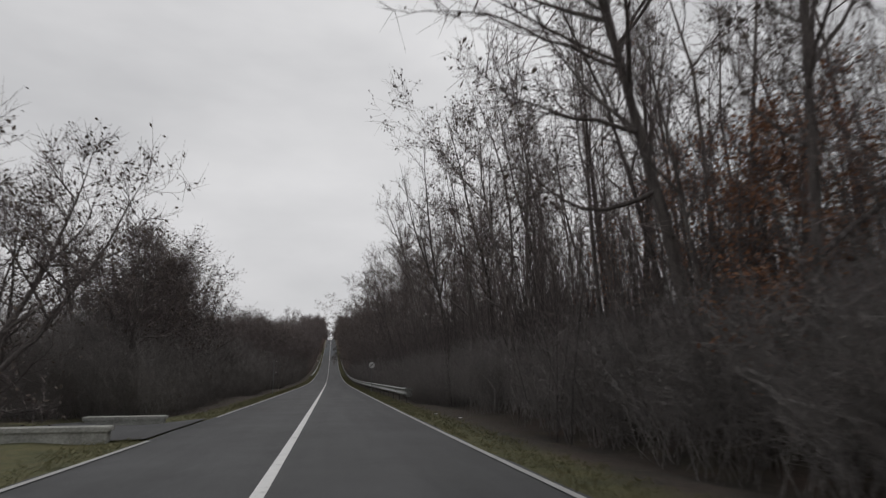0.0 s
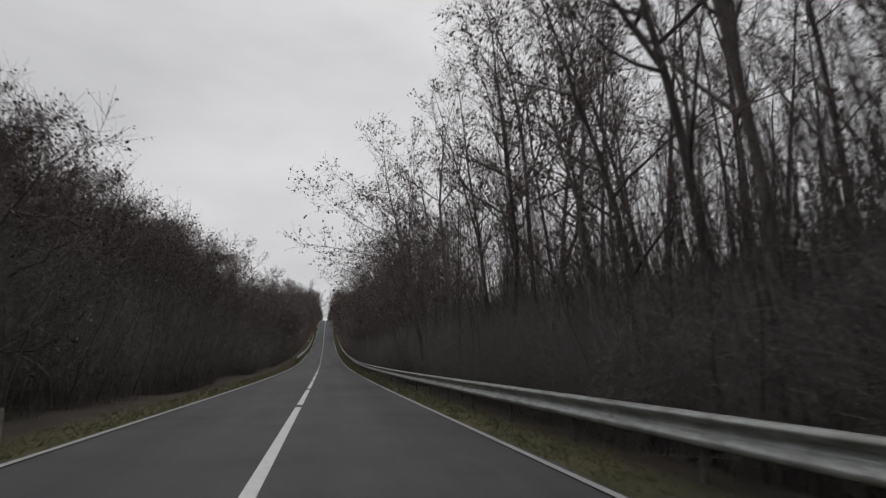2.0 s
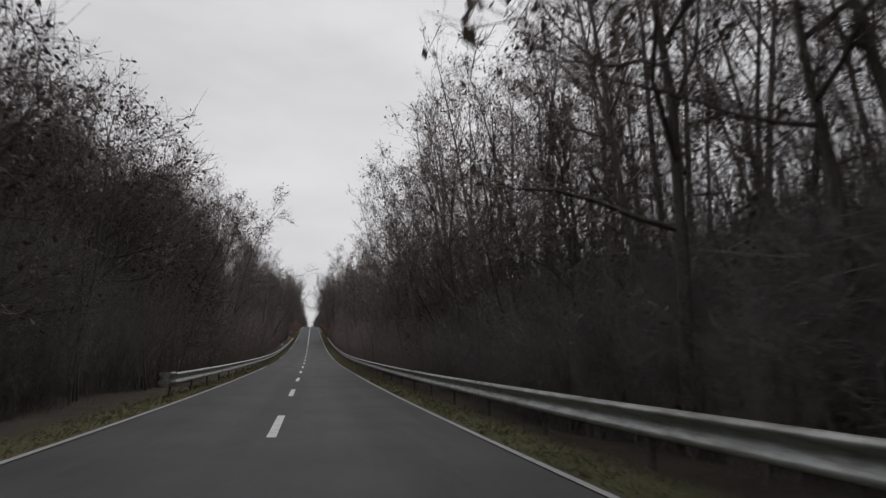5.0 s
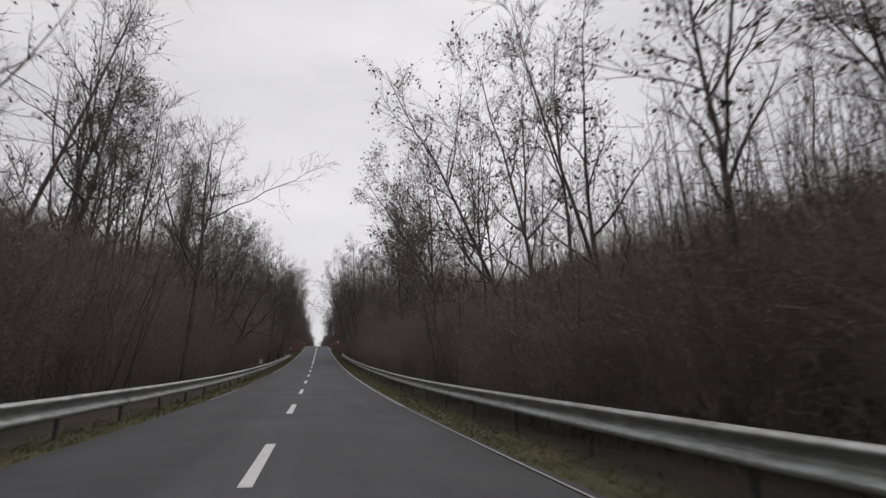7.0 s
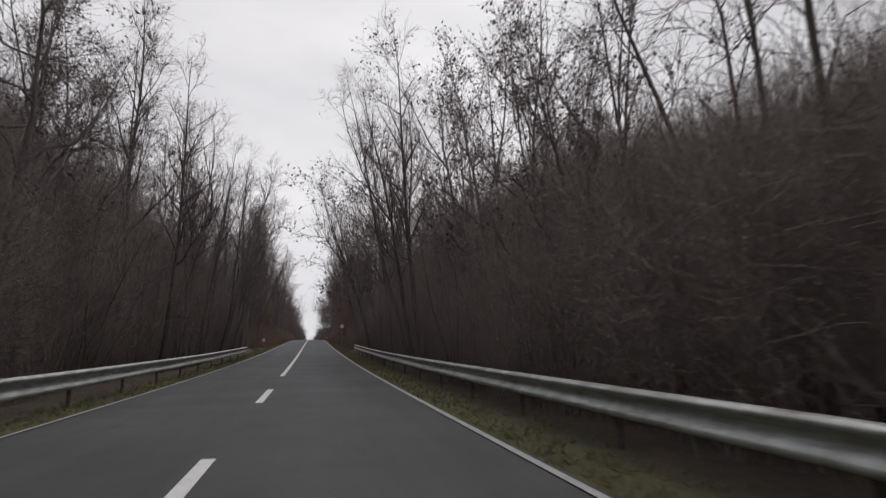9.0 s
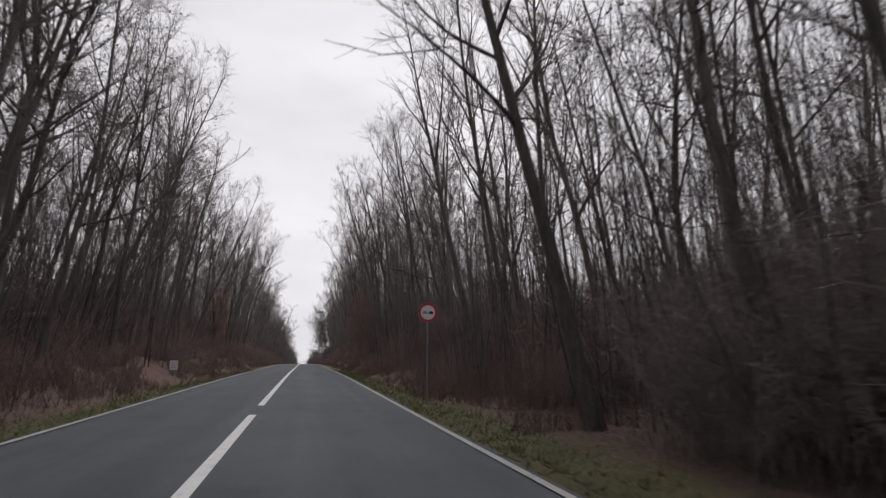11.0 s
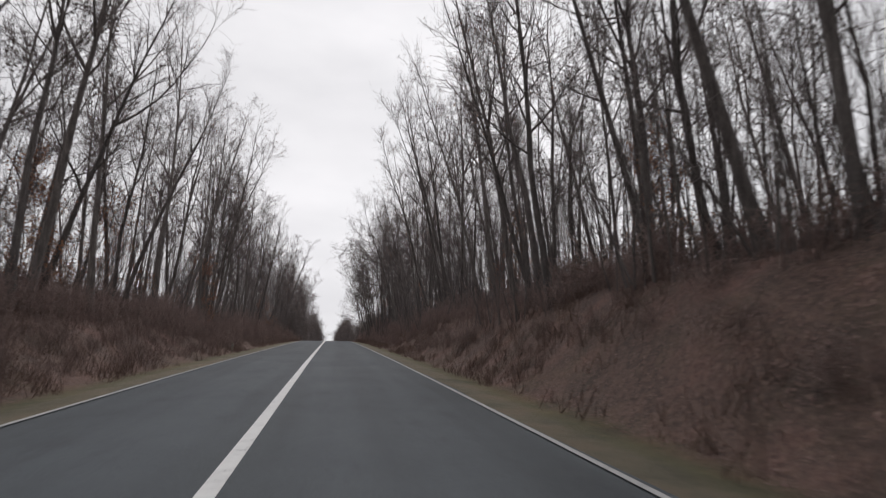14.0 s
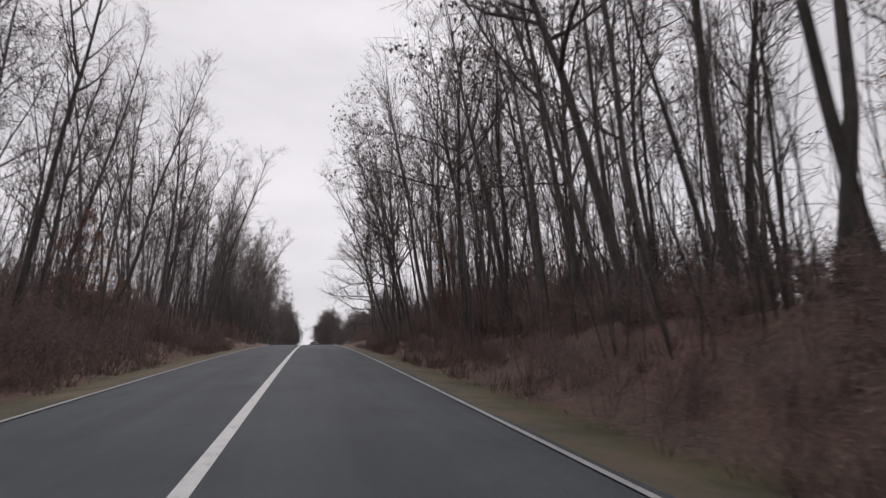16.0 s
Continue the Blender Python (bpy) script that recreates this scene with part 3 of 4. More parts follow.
def chosen(rows, x, size, girth):
    return [(x + rng.uniform(-0.15, 0.15), y, rng.uniform(*size), lean, rng.uniform(*girth)) for y, lean in rows]


def clear(spots, *lists):
    """Leaves out the scattered trees that stand where a chosen one does."""
    at = [y for rows in lists for y, _ in rows]
    return [s for s in spots if min(abs(s[1] - y) for y in at) > 1.3]


def outline(side, y):
    """Height of the tree tops over the road, where they stand low."""
    if side < 0:
        return float(np.interp(y, [18, 26, 32, 41, 49, 52, 61, 65, 69, 81, 90, 97, 104, 112, 119, 130, 148, 170, 200], [10, 9.5, 10.5, 9.4, 6.8, 6.4, 6.2, 6.6, 8.2, 9.4, 10.0, 10.2, 9.6, 11.4, 11.6, 11, 12, 13, 14]))
    return float(np.interp(y, [0, 40, 57, 62, 70, 85, 100, 106, 122, 140, 196, 205, 218, 234, 300], [15, 17, 16, 13.5, 16, 18.5, 16, 12.5, 17, 18.5, 17, 13, 15, 18, 20]))


def under(spots, height, share=(0.84, 1.0)):
    """Sizes trees of that height to end at the outline."""
    done = []
    for x, y, size, lean in spots:
        g = float(ground_z(x, y)) - float(road_z(y))
        done.append((x, y, max(0.35, (outline(x, y) * rng.uniform(*share) - g) / height), lean))
    return done


def thinned(spots, share):
    """The stretch in the dip stands more open."""
    return [s for s in spots if not (200 < s[1] < 300 and rng.random() < share)]


def make_woods():
    # slender crooked locust-like trees along the dip
    slim = [grow(100 + i, 16, 0.14, 0.24, 15, 4.2, 0.55, 0.075, ((0.45,), (), (0.3, 0.62))[i % 3], 7, 1000, 800, 0.15, 0.8) for i in range(8)]
    right = (row(20, 90, 3.8, 8.4, 1.0, (0.74, 0.96), 5) + row(106, 130, 3.6, 8.2, 0.9, (0.6, 0.9), 6) + row(130, 192, 3.8, 7.8, 0.9, (0.76, 1.0), 8)
             + row(190, 214, 1.5, 9.0, 1.3, (0.62, 0.92), 8) + thinned(row(214, 244, 4.2, 8.2, 0.9, (0.62, 0.92), 8), 0.4) + thinned(row(244, 268, 4.2, 8.2, 0.9, (0.62, 0.92), 8), 0.75) + row(282, 294, 3.4, 8.4, 0.9, (0.6, 0.85), 6))
    left = thinned(row(196, 288, 4.0, -8.4, 1.0, (0.74, 1.0), 6), 0.45)
    plant("roadside_tree", slim, POD, "slender crooked bare tree with a few withered pods", "tree", "trees along the road",
          under(clear(right, STOUT_DIP, SLIM_DIP, LEANING_DIP), 16.5) + clear(left, LEFT_DIP)
          + chosen(SLIM_DIP, 8.8, (0.82, 1.0), (0.8, 1.0)) + chosen(LEANING_DIP, 10.2, (0.9, 1.05), (0.9, 1.0))
          + [(6.3, 511, 1.0, 5), (6.6, 505, 0.95, 7), (7.0, 514, 0.9, 4), (6.6, 498, 0.95, 7), (7.6, 262, 0.6, 8),
             (-8.4, 126, 0.66, 4), (-8.8, 129.5, 0.76, 3), (-8.4, 133, 0.84, 6), (-9.6, 135, 0.86, 4), (-8.2, 138, 0.86, 7), (-8.8, 142, 0.80, 4)])
    # stouter ones, clear of limbs in their lower part
    stout = [grow(720 + i, 17, 0.20, 0.36, 13, 4.4, 0.5, 0.038, ((0.42,), (0.5,), ())[i % 3], 7, 700, 420, 0.14, 0.7) for i in range(5)]
    plant("stout_roadside_tree", stout, POD, "stout forked bare tree leaning over the brush", "tree", "stout trees along the road",
          chosen(STOUT_DIP, 8.85, (0.85, 1.0), (0.68, 0.88)))
    # old spreading trees, nearly dead, with few twigs
    old = [grow(150 + i, 15, 0.20, 0.34, 13, 5.0, 0.50, 0.12, ((0.28, 0.45), (0.35,))[i % 2], 6, 420, 60, 0.10, 0.2) for i in range(3)]
    plant("old_tree", old, POD, "old spreading bare tree with forked crooked limbs", "tree", "old spreading trees",
          chosen(LEFT_DIP, -7.6, (0.85, 1.0), (0.8, 1.0)) + [(-8.4, 226, 0.95, 3), (-8.2, 264, 1.1, 6), (-7.2, 279.0, 1.1, -3), (-6.8, 305.5, 1.25, 3)])
    # trees with one long bough over the road
    for x, y, seed, lean, size, girth, fork, boughs, limbs, bits in ((-6.9, 240.6, 171, 0, 1.05, 0.20, (0.45, 0.6), ((0.66, -32, 24, 7.8), (0.74, 20, 42, 4.0), (0.52, 160, 30, 4.0), (0.48, 20, 35, 3.0)), 9, 60),
                                                              (9.2, 12.3, 172, 14, 1.15, 0.17, (0.42,), ((0.33, 176, 4, 3.2), (0.41, 184, 10, 3.8), (0.5, 170, 24, 4.4), (0.58, 200, 30, 4.2), (0.66, 180, 30, 3.6)), 12, 160),
                                                              (9.2, 96.6, 173, 4, 1.0, 0.12, (0.5,), ((0.27, 182, 10, 5.6), (0.33, 170, 22, 4.0), (0.46, 186, 14, 7.8), (0.52, 178, 20, 7.6), (0.58, 182, 26, 7.2), (0.66, 184, 32, 6.4)), 9, 2600),
                                                              (8.4, 477, 176, 5, 1.1, 0.16, (0.5,), ((0.52, 182, 16, 5.0), (0.60, 174, 24, 4.8), (0.68, 188, 32, 4.4)), 13, 30),
                                                              (8.0, 491, 177, 5, 1.1, 0.16, (0.5,), ((0.44, 178, 14, 5.0), (0.56, 186, 22, 5.0), (0.66, 176, 30, 4.4)), 13, 30),
                                                              (6.6, 519, 174, 3, 0.9, 0.16, (0.5,), ((0.16, 185, 6, 4.6), (0.25, 172, 12, 5.2), (0.34, 190, 16, 5.0), (0.44, 176, 22, 4.6), (0.55, 184, 28, 4.0)), 14, 60),
                                                              (6.9, 509, 175, 4, 0.95, 0.16, (0.5,), ((0.20, 180, 8, 4.4), (0.30, 190, 14, 5.0), (0.42, 170, 20, 4.6)), 14, 60)):
        tree = grow(seed, 15, girth, 0.40, limbs, 4.4, 0.55, 0.04, fork, 8, 1100, bits, 0.13, 0.5, boughs=boughs)
        tree_thing("old_tree", tree, POD, "old bare tree with a long crooked bough reaching towards the road", "tree", "old spreading trees", upright(x, y, 0.0, size, lean))
    # trees whose upper boughs hang out over the road
    hung = [grow(180 + i, 15, 0.12, 0.36, 11, 4.0, 0.5, 0.05, (0.5,), 8, 950, 1300, 0.15, 0.9,
                 boughs=((0.46 + 0.03 * i, 184, 16, 6.4), (0.56, 174 + 6 * i, 24, 6.2), (0.66, 186, 32, 5.2), (0.34, 180, 12, 5.0))) for i in range(3)]
    made = {}
    for i, (x, y, size, lean) in enumerate(((7.0, 95.5, 1.15, 6), (7.6, 101, 1.0, 4), (8.6, 121, 0.95, 6), (8.2, 143, 1.0, 6), (8.0, 152, 1.0, 6), (8.8, 231, 0.95, 5), (7.6, 302, 1.0, 4), (7.6, 318, 1.0, 4), (10.6, 485, 1.25, 1), (9.2, 499, 0.95, 1))):
        m = upright(x, y, 0.0, size, lean)
        if i % 3 in made:
            copy_thing(made[i % 3], m)
        else:
            made[i % 3] = tree_thing("overhanging_tree", hung[i % 3], POD, "slim bare tree with podded boughs hanging out over the road", "tree", "overhanging trees", m)
    # taller straight trees on the banks of the rise, and an added row round the start
    tall = [grow(200 + i, 19, 0.165, 0.30, 17, 4.0, 0.72, 0.045, ((), (0.5,), ())[i % 3], 7, 640, 110, 0.10, 0.2) for i in range(8)]
    plant("woodland_tree", tall, RUST, "tall straight bare tree with fine twigs on a bank", "tree", "trees on the bank",
          clear(row(288, 330, 3.0, 7.2, 0.9, (0.85, 1.05), 8) + row(330, 392, 2.0, 8.8, 1.1, (0.75, 1.05), 7) + row(392, 475, 2.9, 9.5, 1.2, (0.78, 1.05), 6)
                + row(475, 514, 2.3, 8.4, 1.1, (0.72, 0.98), 8), STOUT_BANK, SLIM_BANK)
          + clear(row(288, 335, 2.9, -6.8, 0.8, (0.85, 1.0), 6) + row(330, 395, 2.4, -8.4, 1.0, (0.76, 1.05), 7) + row(395, 430, 3.2, -8.6, 1.0, (0.76, 1.05), 7) + row(430, 560, 2.8, -8.9, 0.9, (0.74, 0.98), 6), LEFT_BANK)
          # below y = 0 this row is unseen, added to block light from behind
          + row(-40, 20, 4.0, 9.8, 1.0, (0.6, 0.8), 4) + chosen(SLIM_BANK, 9.3, (0.85, 1.05), (0.85, 1.05)))
    mature = [grow(740 + i, 20, 0.20, 0.42, 14, 4.2, 0.66, 0.035, ((), (0.55,))[i % 2], 7, 560, 70, 0.10, 0.2) for i in range(6)]
    plant("mature_woodland_tree", mature, RUST, "stout tall bare tree with a clear dark trunk on a bank", "tree", "stout trees on the bank",
          chosen(STOUT_BANK, 9.2, (0.85, 1.0), (0.75, 1.0)) + chosen(LEFT_BANK, -8.6, (0.8, 0.98), (0.7, 0.95)))
    # low bushy trees on the open side by the entrance
    low = [grow(300 + i, 8.0, 0.12, 0.06, 18, 3.2, 0.42, 0.10, (0.15, 0.3), 7, 1700, 1300, 0.12, 0.1) for i in range(4)]
    plant("bushy_tree", low, POD, "low bushy bare tree with dense fine twigs", "tree", "bushy trees",
          under(row(29, 112, 2.4, -8.7, 0.8, (1, 1), 1) + row(34, 112, 2.6, -10.6, 0.8, (1, 1), 1), 9.0) + under(row(112, 146, 2.8, -9.0, 0.9, (1, 1), 2), 8.8, (0.55, 0.72)) + under(row(146, 200, 2.6, -8.7, 0.9, (1, 1), 2) + row(112, 200, 3.0, -11.2, 1.0, (1, 1), 0), 8.8, (0.7, 0.92))
          + row(660, 850, 4.0, 7.2, 1.6, (1.2, 1.7), 0) + row(152, 196, 3.2, 8.9, 0.7, (0.75, 1.0), 2)
          + row(517, 640, 2.6, 8.6, 0.9, (0.40, 0.58), 1) + row(530, 640, 2.8, -8.4, 1.0, (0.5, 0.8), 1) + row(640, 780, 4.0, -8.0, 1.2, (1.1, 1.5), 1)
          + [(-10.2, 20.2, 1.25, 0), (-11.5, 25.5, 1.0, 0)])
    # young trees that keep their rust-brown leaves
    young = [grow(400 + i, 6.5, 0.06, 0.12, 16, 2.2, 0.35, 0.05, (), 6, 900, 3400, 0.105, 0.1) for i in range(3)]
    plant("young_tree", young, RUST, "young tree still holding rust-brown leaves", "tree", "young rust-brown trees",
          [(9.4, 8.4, 0.75, 0), (10.0, 11.0, 0.85, 0), (9.8, 9.6, 0.9, 0), (10.8, 13.0, 0.95, 0), (11.4, 15.5, 1.0, 0), (10.6, 7.6, 0.9, 0), (11.0, 20.5, 0.95, 0), (12.2, 18.0, 1.05, 0), (7.4, 391, 1.12, 2), (7.6, 379.5, 0.8, 2), (8.0, 385, 0.95, 2), (8.8, 398, 1.1, 2), (8.9, 404, 1.05, 2), (10.2, 410, 1.0, 2), (-8.0, 381, 0.95, 2),
           (-8.6, 388, 0.9, 2), (-9.4, 428, 0.9, 2), (-9.0, 452, 0.9, 2), (10.4, 436, 0.9, 2), (-8.6, 492, 0.9, 0), (8.4, 498, 0.9, 0),
           (11.0, 423, 1.1, 1), (-10.2, 404, 1.1, 1), (-10.6, 440, 1.1, 1), (10.4, 470, 0.9, 1)])
    # the wood behind, tree after tree
    far = [grow(500 + i, 17.0, 0.14, 0.30, 11, 3.0, 0.6, 0.055, ((), (0.5,))[i % 2], 5, 360, 130, 0.15, 0.3, 5, True) for i in range(7)]
    spots = []
    for side in (1, -1):
        for k, x in enumerate((11.0, 13.2, 16.0, 19.5, 24.0)):
            # on the right the wood runs on unseen behind the camera, to keep light out
            lo = -40 if side > 0 else 196
            for s in row(lo, 620, (2.9, 3.2, 4.0, 5.0, 6.0)[k], side * x, 1.2, (0.75, 1.0), 4):
                if side > 0:
                    gone = 0.15 if s[1] < 90 else 0.7 if s[1] < 112 else 0.1 if s[1] < 192 else 0.9 if s[1] < 288 else 0.25 if s[1] < 385 else 0.6
                else:
                    gone = 0.8 if s[1] < 288 else 0.25 if s[1] < 392 else 0.68
                if k > 0 and rng.random() < gone:
                    continue
                if side > 0 and (s[1] > 516 or k == 0 and rng.random() < (0.65 if 212 < s[1] < 288 else 0.8 if 92 < s[1] < 110 else 0.25)):
                    continue
                size = s[2]
                if side > 0 and s[1] < 130:
                    size = min(size, (outline(1, s[1]) * 1.06 - 3.0) / 17.0)
                spots.append((s[0], s[1], size, size * rng.uniform(0.95, 1.1), s[3]))
    for s in row(388, 455, 1.6, 11.2, 0.9, (0.48, 0.66), 2) + row(455, 512, 2.6, 11.0, 0.9, (0.48, 0.66), 2) + row(388, 450, 3.0, 13.2, 0.9, (0.46, 0.62), 1):
        spots.append((s[0], s[1], s[2], s[2] * 1.1, s[3]))
    for s in row(560, 700, 3.6, -8.6, 1.2, (0.8, 1.05), 3):
        spots.append((s[0], s[1], s[2], s[2], s[3]))
    for x in (-12.0, -15, -20):
        for s in under(row(34, 200, 4.0, x, 1.5, (1, 1), 0), 17.0, (0.9, 1.08)):
            spots.append((s[0], s[1], s[2] * 1.5, s[2], s[3]))
    scattered("woodland", "woodland_stem", far, spots, (BARK, TWIG, POD), "bare deciduous trees standing close behind one another", "woodland")
    nest(7.3, 96.6, 6.9)


def nest(x, y, up):
    """A bird's nest: a ragged ball of twigs on a bough."""
    r = np.random.default_rng(31)
    out = [[], [], 0]
    a = r.normal(size=(260, 3)) * (0.13, 0.13, 0.09)
    d = np.cross(a, r.normal(size=(260, 3)))
    d /= np.linalg.norm(d, axis=1, keepdims=True)
    prisms(out, a - d * 0.13, a + d * 0.13, 0.008, 0.004)
    ob = thing("bird_nest", Matrix.Translation((x, y, float(road_z(y)) + up)), "dark round nest of twigs on a bare bough", "nest")
    p = new("twig_ball", quad_data("twig_ball", np.concatenate(out[0]), np.concatenate(out[1]), TWIG))
    p.parent = ob


def brush_top(side, y):
    """Height of the brush over the road."""
    if side > 0:
        return float(np.interp(y, [0, 20, 50, 65, 85, 100, 112, 125, 160, 195, 215, 235, 255, 265, 272, 280, 288, 300, 312, 325, 345, 380], [3.5, 3.3, 3.4, 3.6, 4.0, 4.7, 4.5, 4.2, 4.6, 4.3, 4.9, 5.5, 5.5, 5.9, 6.4, 7.6, 8.6, 9.2, 8.0, 4.4, 3.7, 3.3]))
    return float(np.interp(y, [27, 35, 50, 65, 80, 100, 120, 130, 145, 170, 200, 215, 250, 264, 275, 288, 312, 334], [3.6, 5.0, 5.4, 4.6, 5.6, 6.2, 5.4, 4.8, 6.0, 6.6, 5.4, 6.2, 6.9, 7.8, 8.8, 9.8, 9.4, 4.0]))


def make_undergrowth():
    dense = [shrub(600 + i, 60, 4.6, 1.9, 1450, 900, 0.055, 0.66, 0.7) for i in range(8)]
    mats = (BRUSH, BRUSH, BRUSHLEAF)
    spots = []
    for side in (1, -1):
        for x, gap, share in ((7.0, 1.8, 0.55), (7.9, 1.8, 0.80), (9.0, 1.9, 0.96), (10.8, 2.2, 1.06), (13.5, 2.6, 1.28), (17.0, 3.0, 1.55), (21.5, 3.6, 1.9)):
            # right-hand brush below y = 0 is out of view, added to darken the start
            for q in row(-40 if side > 0 else 27, 380 if side > 0 else 334, gap, side * x, 0.45, (0.85, 1.05), 0):
                if side > 0 and x < 7.5 and q[1] < 34 or x < 9.5 and q[1] > 328 or x > 12 and q[1] > 310 or x > 16 and side < 0 and q[1] < 120:
                    continue
                lift = float(ground_z(q[0], q[1])) - float(road_z(q[1]))
                over = brush_top(side, q[1])
                over = over * share if x < 10 else 1.3 + (over - 1.3) * share
                tall = (over * rng.uniform(0.92, 1.06) - lift) / 4.6
                if tall > 0.2:
                    spots.append((q[0], q[1], q[2] * (0.6 if x < 7.5 else 0.85 if x < 8.5 else 1.0 if x < 12 else 1.4), tall, q[3]))
    scattered("undergrowth", "brush_clump", dense, [q for q in spots if q[1] < 175], mats, "dense dark leafless brush growing behind the guardrail", "undergrowth")
    # from 175 m on the brush takes the brown set with haze in its colour
    scattered("undergrowth", "brush_clump", dense, [q for q in spots if q[1] >= 175], (HAZEBRUSH, HAZEBRUSH, HAZELEAF), "dense brown brush with withered leaves behind the guardrail, coloured paler to stand for haze", "undergrowth")
    # thin young stems standing over the brush, open from the side and closed along the road
    sapling = [thicket(800 + i, 26, 6.0) for i in range(5)]
    spots = []
    for side in (1, -1):
        for x, share in ((8.8, 1.0), (10.0, 1.1), (11.4, 1.15), (14.6, 1.3)):
            for q in row(-10 if side > 0 else 60, 190, 3.2 if side > 0 else 4.2, side * x, 0.8, (0.9, 1.2), 4) + row(190, 392, 4.0, side * x, 0.8, (0.9, 1.2), 4) + row(395, 512 if side > 0 else 560, 8.0 if side > 0 else 10.0, side * x, 0.8, (0.9, 1.2), 4):
                lift = float(ground_z(q[0], q[1])) - float(road_z(q[1]))
                if side > 0 and 238 < q[1] < 272 or x == 10.0 and (side < 0 or q[1] > 135):
                    continue
                over = 7.2 if q[1] < 330 else 9.0
                if side < 0 and q[1] < 190:
                    over = outline(-1, q[1]) * 0.8
                spots.append((q[0], q[1], q[2], max(0.3, (over * share * rng.uniform(0.8, 1.1) - lift) / 6.0), q[3]))
    scattered("saplings", "sapling_clump", sapling, spots, (BARK, TWIG), "thin bare saplings crowded among the trees", "saplings")
    thin = [shrub(650 + i, 30, 1.5, 1.5, 330, 260, 0.055) for i in range(5)]
    spots = []
    for side in (1, -1):
        for x, gap, s in ((6.6, 3.4, (0.25, 0.5)), (7.9, 2.4, (0.45, 0.9)), (9.6, 2.0, (0.8, 1.5)), (12.0, 2.4, (1.0, 1.8)), (15.0, 3.0, (1.2, 2.0))):
            for q in row(332, 560, gap, side * x, 0.6, s, 0):
                tall = 1.0 + (0.8 if q[1] < 385 else 0.0) + (0.5 if q[1] > 480 else 0.0)
                if x > 9 and 385 < q[1] < 480:
                    tall *= 0.8
                spots.append((q[0], q[1], q[2], q[2] * tall, q[3]))
    for x, ya, yb, gap, s in ((6.3, 334, 392, 4.2, (0.15, 0.3)), (7.2, 334, 398, 3.0, (0.25, 0.5)), (8.2, 336, 400, 2.4, (0.45, 0.8)), (-5.6, 338, 440, 1.3, (0.18, 0.32)), (-6.2, 336, 436, 1.5, (0.24, 0.45)), (-7.2, 336, 436, 1.8, (0.4, 0.7)),
                              (-5.7, 436, 520, 1.7, (0.22, 0.42)), (-6.6, 436, 520, 1.7, (0.45, 0.8)), (-7.8, 436, 520, 1.9, (0.6, 1.0)), (6.6, 430, 520, 2.6, (0.3, 0.55))):
        for q in row(ya, yb, gap, x, 0.5, s, 0):
            spots.append((q[0], q[1], q[2], q[2] * 1.5, q[3]))
    # cut back round the distance plate
    spots = [q for q in spots if not (-7.0 < q[0] < -5.0 and 347.5 < q[1] < 356.3)]
    scattered("bank_brush", "brush_clump", thin, spots, (BANKBRUSH, BANKBRUSH, LITTER), "low brown brush scattered over a leaf-covered bank", "undergrowth")


